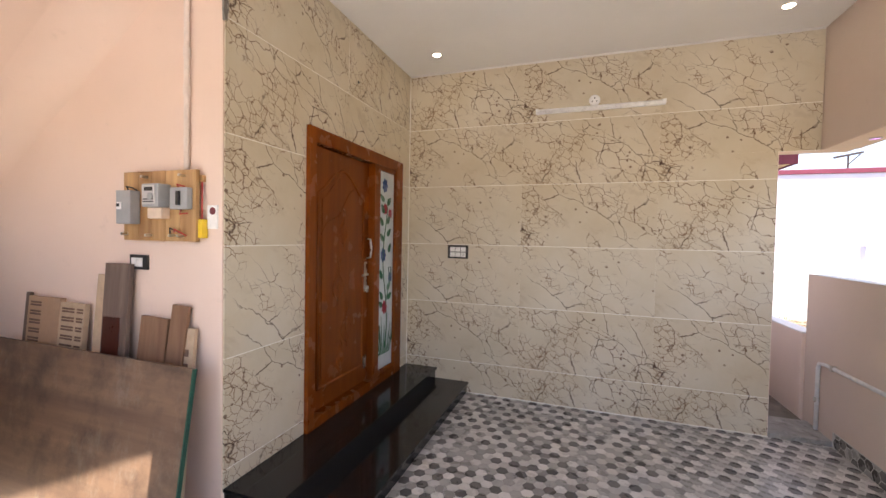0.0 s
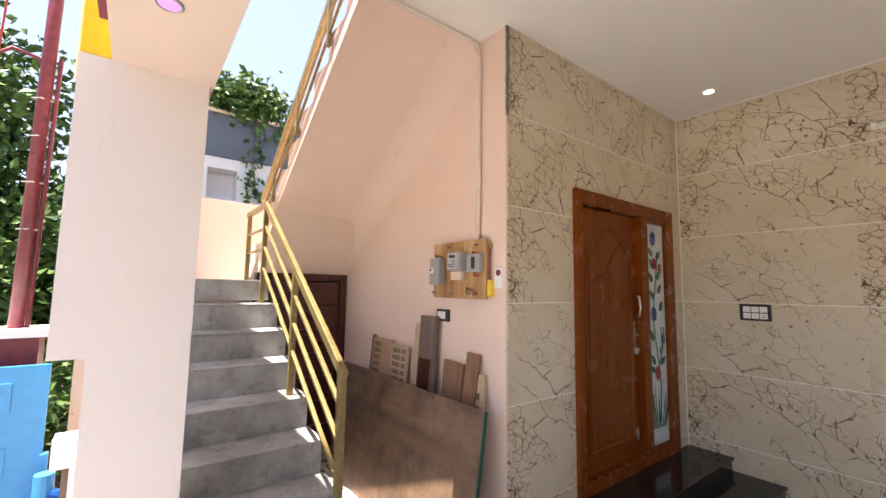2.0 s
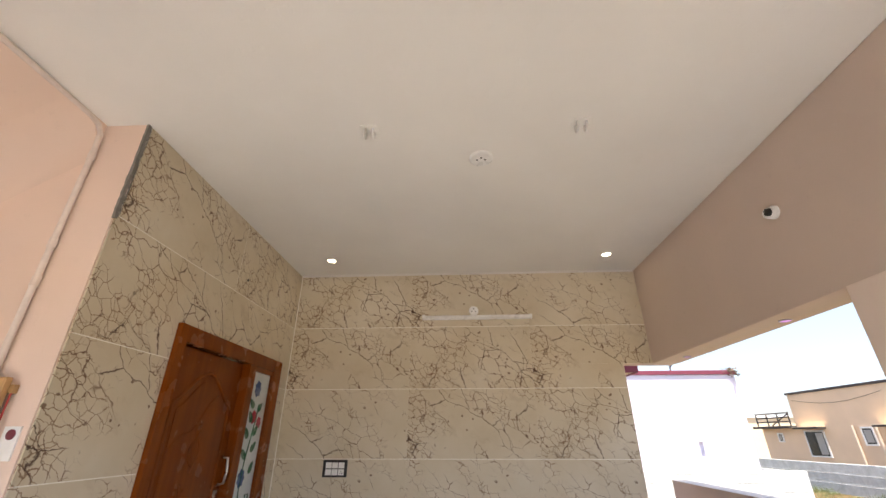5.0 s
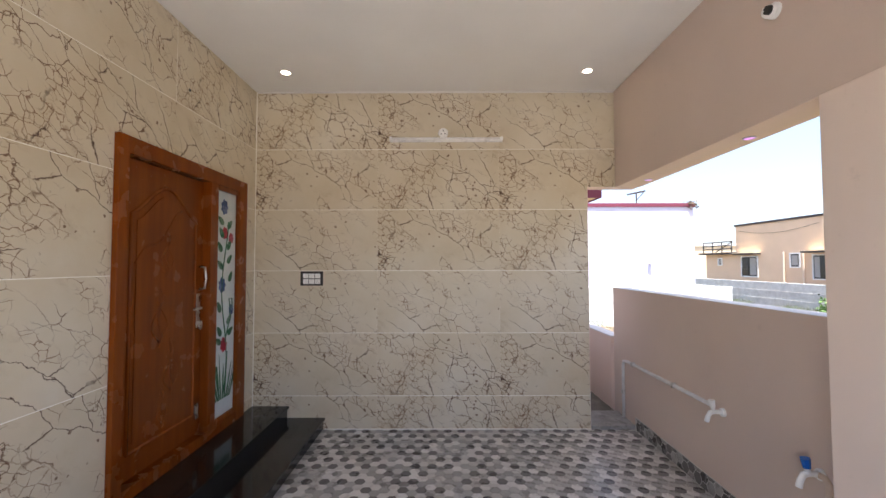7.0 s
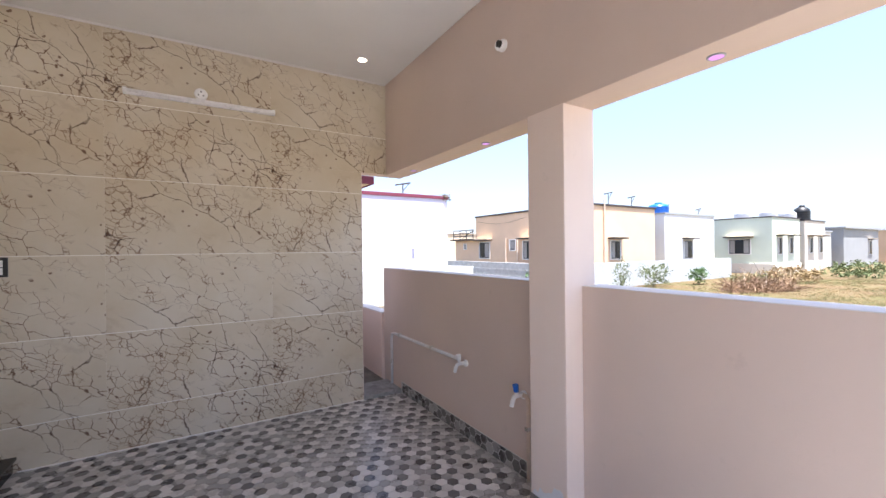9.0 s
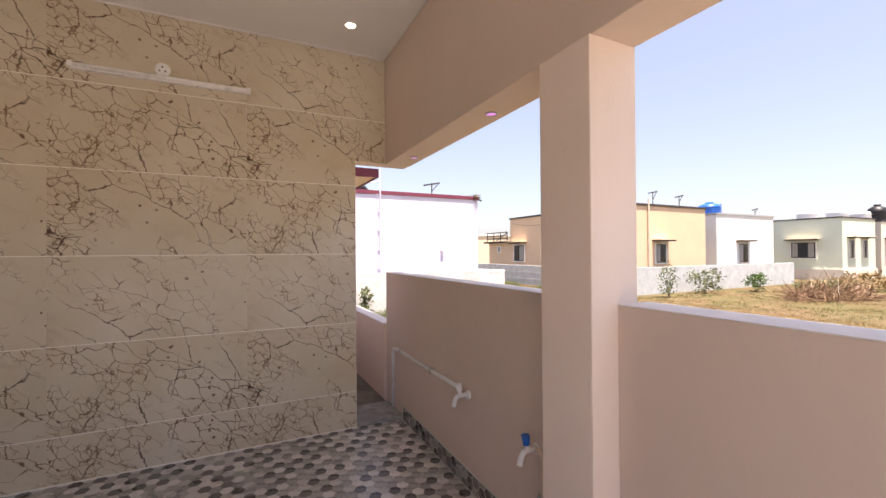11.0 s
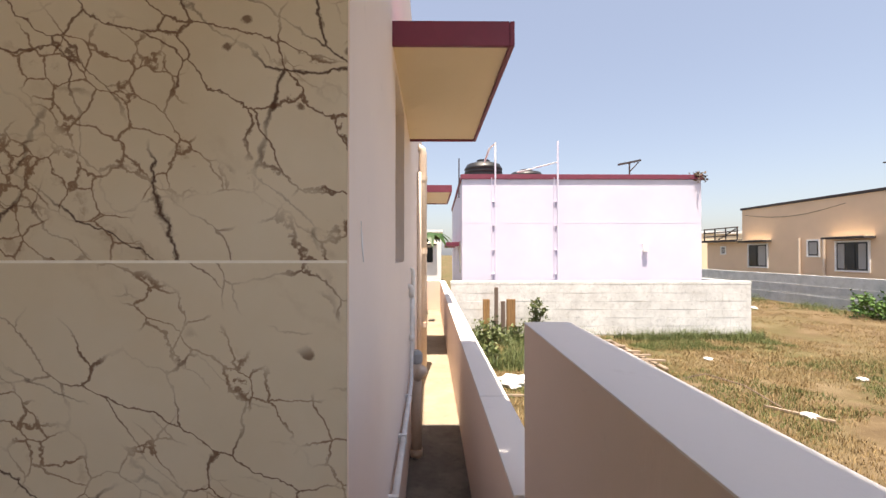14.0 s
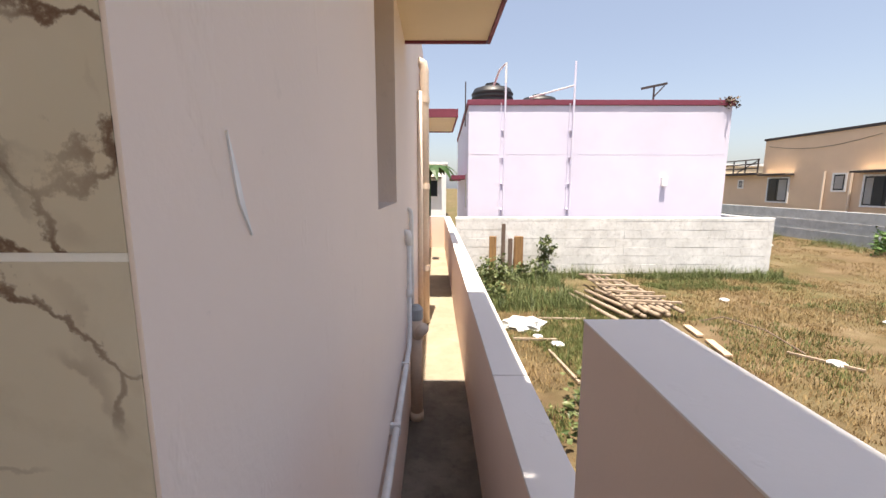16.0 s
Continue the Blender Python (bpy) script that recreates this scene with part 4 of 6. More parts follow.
def tap(y, z, knob, knob_label, place_label):
    ob = thing("water_tap", (1.85, y, z), place_label, "tap", "water taps")
    part("body", pipe(bmesh.new(), [(1.872, y, z), (1.822, y, z + 0.005), (1.79, y, z), (1.773, y, z - 0.028), (1.765, y, z - 0.06)], 0.015, 10), WHITE_PLASTIC, ob, smooth=True)
    part("flange", pipe(bmesh.new(), [(1.881, y, z), (1.865, y, z)], 0.028, 14), WHITE_PLASTIC, ob)
    part("spindle", pipe(bmesh.new(), [(1.812, y, z), (1.807, y, z + 0.035)], 0.013, 10), WHITE_PLASTIC, ob)
    part("knob", pipe(bmesh.new(), [(1.807, y, z + 0.033), (1.804, y, z + 0.055), (1.80, y, z + 0.08)], 0.017, 8, 0.022), knob, ob, knob_label)
    return ob


tap(2.74, 0.57, WHITE_PLASTIC, "white knob", "white plastic water tap at the pipe's end")
tap(2.045, 0.52, BLUE_PLASTIC, "blue knob", "white plastic water tap with blue knob")
wp2 = thing("tap_pipe", (1.865, 1.98, FLOOR), "thin riser pipe beside the column", "pipe")
part("riser", pipe(bmesh.new(), [(1.862, 1.99, FLOOR), (1.862, 1.99, 0.5), (1.862, 2.01, 0.52), (1.862, 2.05, 0.52)], 0.015, 10), PIPE_CREAM, wp2, smooth=True)
part("clip", box(1.84, 1.882, 1.975, 2.005, 0.3, 0.325, 0.002), STEEL, wp2)

# ---- pipes on the side wall ----
sk = lambda x, y, z: (x + SKEW * (y - 4.0), y, z)
wp3 = thing("wall_pipe", sk(1.48, 5.0, 0.6), "white water pipe along the side wall", "pipe")
part("run", pipe(bmesh.new(), [sk(1.474, 4.3, 0.60), sk(1.474, 5.97, 0.615), sk(1.474, 6.03, 0.635), sk(1.474, 6.05, 0.69), sk(1.474, 6.055, 1.22)], 0.0135, 10), PIPE_WHITE, wp3, smooth=True)
part("elbow", pipe(bmesh.new(), [sk(1.474, 6.055, 1.2), sk(1.474, 6.055, 1.25), sk(1.468, 6.06, 1.27), sk(1.445, 6.07, 1.275)], 0.02, 10), PIPE_WHITE, wp3, smooth=True)
part("coupler", pipe(bmesh.new(), [sk(1.474, 6.055, 0.9), sk(1.474, 6.055, 0.94)], 0.018, 10), PIPE_WHITE, wp3, smooth=True)
for y in (4.7, 5.2, 5.75):
    part("clip", skewed(box(1.449, 1.490, y, y + 0.018, 0.585, 0.63, 0.002)), PIPE_WHITE, wp3)
wp4 = thing("vent_pipe", sk(1.49, 6.35, 0.9), "thin white pipe with bent top on the side wall", "pipe")
part("riser", pipe(bmesh.new(), [sk(1.471, 6.35, 0.7), sk(1.471, 6.35, 1.35), sk(1.467, 6.35, 1.38), sk(1.445, 6.35, 1.39)], 0.0145, 10), PIPE_WHITE, wp4, smooth=True)
dp = thing("drain_pipe", sk(1.51, 6.3, -0.012), "cream drain pipe with clean-out cap on the side wall", "pipe")
part("riser", pipe(bmesh.new(), [sk(1.50, 6.3, -0.013), sk(1.50, 6.3, 0.68)], 0.04, 16), PIPE_CREAM, dp, smooth=True)
part("tee", pipe(bmesh.new(), [sk(1.50, 6.3, 0.56), sk(1.525, 6.26, 0.61), sk(1.55, 6.22, 0.65)], 0.036, 14), PIPE_CREAM, dp, smooth=True)
part("vent_cap", lathe(bmesh.new(), [(0.041, 0.68), (0.045, 0.69), (0.045, 0.75), (0.025, 0.775)], sk(1.50, 6.3, 0.0), 16), GREY_BOX, dp, "grey slotted vent cap")
part("base_collar", pipe(bmesh.new(), [sk(1.50, 6.3, -0.013), sk(1.50, 6.3, 0.04)], 0.047, 16), PIPE_CREAM, dp, smooth=True)
rp = thing("rain_pipe", sk(1.51, 8.25, -0.012), "tall cream rain-water pipe on the side wall", "pipe")
part("riser", pipe(bmesh.new(), [sk(1.51, 8.25, -0.012), sk(1.51, 8.25, 2.72), sk(1.5, 8.25, 2.79), sk(1.44, 8.25, 2.82)], 0.05, 14), PIPE_CREAM, rp, smooth=True)
for z in (0.6, 1.5, 2.4):
    part("collar", pipe(bmesh.new(), [sk(1.51, 8.25, z), sk(1.51, 8.25, z + 0.06)], 0.057, 14), PIPE_CREAM, rp)
rp2 = thing("rain_pipe", sk(1.49, 7.6, 0.1), "thin cream pipe beside the tall rain pipe", "pipe")
part("riser", pipe(bmesh.new(), [sk(1.48, 7.7, -0.012), sk(1.48, 7.7, 2.4)], 0.025, 10), PIPE_CREAM, rp2, smooth=True)
single("putty_scar", prism(bmesh.new(), [(4.111, 1.576), (4.124, 1.542), (4.13, 1.52), (4.142, 1.486), (4.123, 1.516), (4.117, 1.54)], 1.4495, 1.4525), PIPE_WHITE, "pale putty scar on the plastered side wall", "patch")

# ---- the gate side ----
gate = thing("blue_gate", (-3.42, -1.1, -0.4), "sky-blue sheet metal compound gate", "gate")
part("sheet", box(-3.43, -3.41, -2.6, -0.53, -0.45, 1.10, 0.006), BLUE_PAINT, gate)
for z in (0.15, 0.5, 0.85):
    part("pressing", box(-3.411, -3.40, -1.6, -0.68, z, z + 0.16, 0.005), BLUE_PAINT, gate)
part("stile", box(-3.44, -3.39, -0.54, -0.505, -0.5, 0.6, 0.006), BLUE_PAINT, gate)
gp = thing("gate_pillar", (-3.75, -0.72, GROUND), "maroon gate pillar with white cap slab", "pillar")
part("shaft", box(-3.85, -3.62, -1.0, -0.62, GROUND, 1.24, 0.005), POLE_RED, gp)
part("cap", box(-3.9, -3.56, -1.06, -0.57, 1.24, 1.29, 0.006), HOUSE_WHITE, gp, "white concrete cap")
pole = thing("service_pole", (-3.7, -0.74, 1.29), "maroon painted steel service pole with wires", "pole")
part("tube", pipe(bmesh.new(), [(-3.7, -0.74, 1.28), (-3.7, -0.72, 5.2)], 0.038, 14, 0.036), POLE_RED, pole, smooth=True)
part("side_tube", pipe(bmesh.new(), [(-3.7, -0.69, 1.28), (-3.7, -0.672, 3.05)], 0.012, 8), POLE_RED, pole)
part("hook", pipe(bmesh.new(), [(-3.7, -0.72, 2.9), (-3.7, -0.78, 3.02), (-3.7, -0.9, 3.05), (-3.7, -0.97, 2.98), (-3.7, -0.99, 2.8)], 0.012, 8), POLE_RED, pole, smooth=True)
for i, (dy, mt) in enumerate(((-0.97, WIRE_RED), (-1.0, PIPE_CREAM), (-0.985, WIRE_RED), (-1.02, GREY_BOX), (-1.06, GREY_BOX))):
    part("wire", pipe(bmesh.new(), [(-3.7, dy, 2.2 + 0.2 * i), (-3.7, dy + 0.01, 2.95), (-3.72, dy - 0.02 * i + 0.02, 3.5), (-3.7, dy + 0.03 * i - 0.04, 4.0), (-3.72, dy, 5.0)], 0.006, 6), mt, pole)
for z in (1.9, 2.2, 2.5, 2.75):
    part("band", pipe(bmesh.new(), [(-3.7, -0.79, z), (-3.66, -0.74, z), (-3.7, -0.68, z)], 0.005, 6), STEEL, pole)
pb = thing("pump_box", (-3.2, -0.5, GROUND), "white pump box with blue pipes on the ground", "pump")
part("box", box(-3.28, -3.14, -0.47, -0.35, 0.575, 0.735, 0.01), WHITE_PLASTIC, pb)
part("pipe", pipe(bmesh.new(), [(-3.3, -0.5, GROUND), (-3.3, -0.5, 0.52)], 0.045, 14), BLUE_PAINT, pb, "blue pump casing")
part("pipe", pipe(bmesh.new(), [(-3.28, -0.42, GROUND), (-3.28, -0.42, 0.4), (-3.28, -0.47, 0.42)], 0.03, 12), BLUE_PLASTIC, pb)
part("stand", box(-3.19, -3.16, -0.42, -0.39, GROUND, 0.574, 0.003), OLDWOOD, pb)


# ---- plants ----
def leafy(points, size, rng, droop=0.0):
    """A mesh of many small bent leaves at the points."""
    vs, fs = [], []
    for p in points:
        d = Vector((rng.gauss(0, 1), rng.gauss(0, 1), rng.gauss(0, 0.7) - droop)).normalized()
        s = d.cross(Vector((rng.gauss(0, 1), rng.gauss(0, 1), rng.gauss(0, 1)))).normalized()
        u = d.cross(s)
        ln = size * rng.uniform(0.6, 1.3)
        w = ln * 0.28
        k = len(vs)
        p = Vector(p)
        vs += [p, p + d * ln * 0.45 + s * w + u * w * 0.3, p + d * ln + u * -0.1 * ln, p + d * ln * 0.45 - s * w + u * w * 0.3, p + d * ln * 0.5]
        fs += [(k, k + 1, k + 4), (k + 1, k + 2, k + 4), (k + 2, k + 3, k + 4), (k + 3, k, k + 4)]
    me = bpy.data.meshes.new("leaves")
    me.from_pydata([tuple(v) for v in vs], [], fs)
    bm = bmesh.new()
    bm.from_mesh(me)
    bpy.data.meshes.remove(me)
    return bm


def clump_points(rng, centre, radii, clumps, each, spread):
    c = Vector(centre)
    pts = []
    for _ in range(clumps):
        d = Vector((rng.gauss(0, 1), rng.gauss(0, 1), rng.gauss(0, 1))).normalized() * rng.uniform(0.35, 1.0)
        q = c + Vector((d.x * radii[0], d.y * radii[1], d.z * radii[2]))
        for _ in range(each):
            pts.append(q + Vector((rng.gauss(0, spread), rng.gauss(0, spread), rng.gauss(0, spread))))
    return pts


def tree(name, label, place, height, radii, leaf_size, seed, clumps=90, each=26):
    rng = random.Random(seed)
    p = Vector(place)
    ob = thing(name, p, label, "tree")
    bm = pipe(bmesh.new(), [p + Vector((0.06 * math.sin(i), 0.05 * math.cos(2 * i), height * 0.75 * i / 6)) for i in range(7)], 0.11, 9, 0.04)
    part("trunk", bm, BARK, ob, smooth=True)
    for k in range(6):
        a, h = k * 1.05 + rng.random(), height * (0.3 + 0.07 * k)
        q = p + Vector((math.cos(a) * radii[0] * 0.7, math.sin(a) * radii[1] * 0.7, h + height * 0.2))
        part("limb", pipe(bmesh.new(), [p + Vector((0, 0, h)), (p + Vector((0, 0, h)) + q) / 2 + Vector((0, 0, 0.1)), q], 0.04, 6, 0.012), BARK, ob)
    part("crown", leafy(clump_points(rng, p + Vector((0, 0, height * 0.62)), radii, clumps, each, 0.16), leaf_size, rng, 0.3), LEAF, ob)
    return ob


tree("garden_tree", "leafy green tree behind the gate pillar", (-8.2, -2.1, GROUND), 5.4, (1.3, 1.2, 2.7), 0.16, 5, 330, 34)
tree("garden_tree", "dense green tree near the gate", (-9.3, -3.4, GROUND), 5.4, (1.6, 1.5, 2.7), 0.17, 6, 340, 32)
tree("garden_tree", "low green tree behind the pump", (-7.4, -1.3, GROUND), 2.9, (0.9, 0.7, 1.5), 0.14, 7, 200, 30)


def bush(label, place, radii, n, size, seed, m=None):
    rng = random.Random(seed)
    p = Vector(place)
    ob = thing("bush", p, label, "bush", "weeds of the plot")
    for k in range(5):
        a = k * 1.3 + rng.random()
        part("stem", pipe(bmesh.new(), [p - Vector((0, 0, 0.02)), p + Vector((math.cos(a) * radii[0] * 0.5, math.sin(a) * radii[1] * 0.5, radii[2] * 1.2))], 0.012, 5, 0.005), BARK, ob)
    part("foliage", leafy(clump_points(rng, p + Vector((0, 0, radii[2] * 0.9)), radii, n, 16, 0.07), size, rng), m or LEAF_DRY, ob)


bush("dense dark shrub behind the gate pillar", (-6.2, -0.95, GROUND), (0.9, 0.5, 0.85), 130, 0.11, 35, LEAF)

# ---- neighbouring house beyond the stairs ----
nb = thing("slate_house", (-9.5, 3.0, GROUND), "neighbouring house with slate-blue parapet and white wall", "house")
bm = box(-12.0, -8.5, -0.6, 0.74, GROUND, 3.95)
for s in ((-12.0, -8.5, 1.24, 9.0, GROUND, 3.95), (-12.0, -8.5, 0.74, 1.24, GROUND, 3.18), (-12.0, -8.5, 0.74, 1.24, 3.74, 3.95), (-12.0, -8.9, 0.74, 1.24, 3.18, 3.74)):
    bx(bm, *s)
part("wall", bm, HOUSE_WHITE, nb)
part("parapet", box(-12.0, -8.46, -0.6, 9.0, 3.951, 4.78, 0.01), SLATE, nb)
part("coping", box(-12.0, -8.42, -0.6, 9.0, 4.781, 4.84, 0.008), CREAM, nb)
rng = random.Random(11)
creeper = thing("creeper", (-8.7, 1.4, 4.84), "green creeper spilling over the slate parapet", "plant")
part("foliage", leafy(clump_points(rng, (-8.7, 1.35, 5.15), (0.5, 0.95, 0.5), 150, 22, 0.12), 0.15, rng, 0.4), LEAF, creeper)
part("trailing_stem", pipe(bmesh.new(), [(-8.43, 1.5, 4.9), (-8.4, 1.52, 4.5), (-8.4, 1.48, 4.0), (-8.38, 1.55, 3.3)], 0.012, 6), BARK, creeper)
pts = [(-8.38 + rng.gauss(0, 0.05), 1.5 + rng.gauss(0, 0.11), rng.uniform(3.0, 4.9)) for _ in range(130)]
pts += [(-8.38, 2.1 + rng.gauss(0, 0.15), rng.uniform(4.4, 4.9)) for _ in range(60)]
part("trailing_leaves", leafy(pts, 0.15, rng, 0.8), LEAF, creeper)


# ---- houses across the plot ----
def window_on(parent, face, u0, u1, z0, z1, at, panes=2, shade=True, m=None):
    """A window on a '-x' or '-y' face of a house: frame, panes and sunshade."""
    def b(ua, ub, za, zb, d0, d1, bev=0.0):
        if face == "-x":
            return box(at - d1, at - d0, ua, ub, za, zb, bev)
        return box(ua, ub, at - d1, at - d0, za, zb, bev)
    w = part("window", b(u0, u1, z0, z1, -0.02, 0.015), PANE_DARK, parent)
    t = 0.07
    for s in ((u0 - t, u0, z0 - t, z1 + t), (u1, u1 + t, z0 - t, z1 + t), (u0, u1, z1, z1 + t), (u0, u1, z0 - t, z0)):
        part("frame", b(*s, -0.01, 0.05), PIPE_WHITE, w)
    step = (u1 - u0) / panes
    for k in range(panes):
        part("pane", b(u0 + step * k + 0.09, u0 + step * (k + 1) - 0.05, z0 + 0.06, z1 - 0.06, 0.01, 0.03), CURTAIN if k % 2 == 0 else PANE_DARK, w)
    if shade:
        part("sunshade", b(u0 - 0.25, u1 + 0.25, z1 + 0.14, z1 + 0.22, -0.01, 0.45), m or ROOF_DARK, w)
        part("sunshade_top", b(u0 - 0.25, u1 + 0.25, z1 + 0.221, z1 + 0.25, -0.01, 0.46), CREAM, w)


def tank(place, r, h, m, label, group):
    ob = thing("water_tank", place, label, "tank", group)
    x, y, z = place
    prof = [(r, 0)]
    for k in range(4):
        prof += [(r, h * (0.05 + 0.16 * k)), (r * 1.04, h * (0.09 + 0.16 * k)), (r, h * (0.15 + 0.16 * k))]
    prof += [(r * 0.9, h * 0.78), (r * 0.4, h * 0.92)]
    part("body", lathe(bmesh.new(), prof, (x, y, z), 20), m, ob, smooth=True)
    part("lid", lathe(bmesh.new(), [(r * 0.36, h * 0.92), (r * 0.36, h), (r * 0.3, h * 1.02)], (x, y, z), 18), m, ob)


def antenna(x, y, z, h, group="roof stands"):
    ob = thing("roof_stand", (x, y, z), "dark metal stand on the roof", "stand", group)
    part("mast", pipe(bmesh.new(), [(x, y, z), (x, y, z + h)], 0.025, 6), ROOF_DARK, ob)
    part("crossbar", bar(bmesh.new(), (x - 0.35, y, z + h - 0.08), (x + 0.35, y, z + h + 0.06), 0.05, 0.06), ROOF_DARK, ob)
    part("brace", pipe(bmesh.new(), [(x, y, z + h * 0.4), (x + 0.28, y, z + h)], 0.018, 6), ROOF_DARK, ob)


lil = thing("lilac_house", (5.8, 18.0, GROUND), "single-storey lilac house with maroon roof edge", "house")
part("wall", box(2.28, 9.27, 15.0, 24.0, GROUND, 3.66, 0.01), LILAC, lil)
part("roof_edge", box(2.24, 9.31, 14.96, 24.0, 3.661, 3.80, 0.01), MAROON, lil, "maroon roof edge")
part("plaster_band", box(2.28, 9.27, 14.997, 15.01, 2.385, 2.40), LILAC, lil)
part("sunshade", box(1.85, 2.3, 16.4, 18.0, 1.75, 1.87), MAROON, lil)
part("sunshade", box(1.85, 2.3, 20.0, 21.5, 1.75, 1.87), MAROON, lil)
for x, top, arm in ((3.24, 4.25, None), (5.05, 4.75, None)):
    p = part("down_pipe", pipe(bmesh.new(), [(x, 14.93, 0.0), (x, 14.93, top)], 0.026, 8), LILAC, lil)
    part("down_pipe", pipe(bmesh.new(), [(x - 0.1, 14.95, 0.0), (x - 0.1, 14.95, 3.7)], 0.012, 8), LILAC, lil)
    for z in (0.9, 1.6, 2.3, 3.0):
        part("clip", box(x - 0.115, x + 0.035, 14.96, 15.0, z, z + 0.02), LILAC, p)
part("vent_pipe", pipe(bmesh.new(), [(4.0, 15.6, 3.98), (5.05, 14.93, 4.15)], 0.02, 8), PIPE_WHITE, lil)
part("vent_pipe", pipe(bmesh.new(), [(3.0, 15.6, 4.3), (3.1, 15.2, 4.6), (3.24, 14.93, 4.7), (3.24, 14.93, 4.2)], 0.03, 8), PIPE_WHITE, lil)
part("meter_box", box(7.52, 7.66, 14.9, 15.0, 1.55, 1.78, 0.01), WHITE_PLASTIC, lil)
part("nest", leafy(clump_points(random.Random(4), (9.2, 15.0, 3.75), (0.22, 0.12, 0.08), 10, 20, 0.05), 0.1, random.Random(4)), BARK, lil, "dry nest at the roof corner")
part("side_window", box(2.27, 2.3, 15.8, 16.4, 0.9, 1.9), CURTAIN, lil)
tank((3.05, 16.4, 3.8), 0.6, 0.72, TANK_BLACK, "ribbed black water tank on the lilac roof", "black roof tanks")
tank((4.55, 16.9, 3.8), 0.55, 0.52, TANK_BLACK, "low black water tank on the lilac roof", "black roof tanks")
antenna(7.45, 15.6, 3.8, 0.5)
pl = thing("roof_rod", (2.0, 16.0, 3.0), "thin dark rod beside the lilac roof", "rod")
part("rod", pipe(bmesh.new(), [(2.22, 15.6, 3.2), (2.22, 15.6, 4.4)], 0.02, 6), ROOF_DARK, pl)

org = thing("orange_house", (21.5, 20.0, GROUND), "single-storey orange house with dark roof edge", "house")
part("wall", box(18.2, 24.4, 14.85, 25.3, GROUND, 3.85, 0.01), ORANGE, org)
part("roof_edge", box(18.14, 24.46, 14.79, 25.36, 3.851, 3.96, 0.01), ROOF_DARK, org, "dark roof edge")
part("porch", box(18.2, 20.5, 25.3, 28.2, GROUND, 2.15, 0.01), ORANGE, org)
part("porch_slab", box(17.8, 20.5, 25.3, 28.4, 2.151, 2.27), ROOF_DARK, org)
for z in (2.5, 2.72, 2.95):
    part("terrace_rail", pipe(bmesh.new(), [(18.0, 25.35, z), (18.0, 28.2, z)], 0.035, 6), ROOF_DARK, org)
for y in (25.4, 26.3, 27.2, 28.15):
    part("terrace_post", pipe(bmesh.new(), [(18.0, y, 2.26), (18.0, y, 2.97)], 0.035, 6), ROOF_DARK, org)
part("terrace_brace", pipe(bmesh.new(), [(18.0, 25.4, 2.9), (18.0, 26.9, 2.3)], 0.03, 6), ROOF_DARK, org)
window_on(org, "-x", 23.6, 24.8, 0.82, 1.95, 18.2)
window_on(org, "-x", 18.75, 20.0, 0.82, 1.95, 18.2, 3)
window_on(org, "-x", 20.8, 21.3, 1.4, 2.05, 18.2, 1, False)
window_on(org, "-y", 20.1, 20.9, 0.85, 1.85, 14.85)
window_on(org, "-x", 26.6, 26.9, 1.5, 1.85, 18.2, 1, False)
for y in (20.5, 21.7):
    part("down_pipe", pipe(bmesh.new(), [(18.12, y, 0), (18.12, y, 2.2)], 0.05, 8), PIPE_CREAM, org)
part("down_pipe", pipe(bmesh.new(), [(19.5, 14.78, 0), (19.5, 14.78, 4.2)], 0.05, 8), PIPE_CREAM, org)
part("cable", pipe(bmesh.new(), [(18.17, 25.0 - 0.9 * i, 3.55 - 0.3 * math.sin(i * math.pi / 6)) for i in range(7)], 0.008, 5), ROOF_DARK, org)
tank((19.6, 16.6, 3.96), 0.75, 0.75, TANK_BLACK, "wide ribbed black water tank on the orange roof", "black roof tanks")
antenna(19.0, 18.6, 3.96, 1.1)
antenna(20.4, 15.2, 3.96, 0.7)
antenna(22.6, 15.2, 3.96, 0.6)

wh = thing("white_house", (29.5, 18.0, GROUND), "single-storey white house beyond the plot", "house")
part("wall", box(26.6, 33.0, 15.5, 22.5, GROUND, 3.7, 0.01), HOUSE_WHITE, wh)
part("roof_edge", box(26.55, 33.05, 15.45, 22.5, 3.701, 3.8), HOUSE_GREY, wh)
window_on(wh, "-y", 28.9, 29.9, 0.7, 1.9, 15.5)
tank((27.4, 16.4, 3.8), 0.65, 0.75, BLUE_PLASTIC, "blue water tank on the white roof", "blue roof tank")
antenna(28.0, 16.2, 3.8, 0.6)
antenna(32.2, 16.2, 3.8, 0.5)

gr = thing("green_house", (39.0, 17.0, GROUND), "pale green single-storey house beyond the plot", "house")
part("wall", box(36.0, 41.0, 13.0, 16.9, GROUND, 3.6, 0.01), HOUSE_GREEN, gr)
part("plinth", box(35.9, 41.0, 12.9, 16.9, GROUND, 0.15), HOUSE_BEIGE, gr)
part("roof_edge", box(35.95, 41.05, 12.95, 16.95, 3.601, 3.68), ROOF_DARK, gr)
window_on(gr, "-x", 14.4, 15.8, 0.9, 2.0, 36.0, 3)
window_on(gr, "-y", 36.9, 37.6, 0.9, 2.1, 13.0)
window_on(gr, "-y", 38.9, 39.6, 0.9, 2.1, 13.0)
for x, y in ((36.8, 15.2), (37.5, 13.8), (40.5, 13.6)):
    tank((x, y, 3.68), 0.55, 0.6, HOUSE_WHITE, "white water tank on the green roof", "white roof tanks")
bg = thing("beige_house", (45.0, 15.5, GROUND), "beige single-storey house beyond the plot", "house")
part("wall", box(42.0, 46.4, 13.0, 17.0, GROUND, 3.5, 0.01), HOUSE_BEIGE, bg)
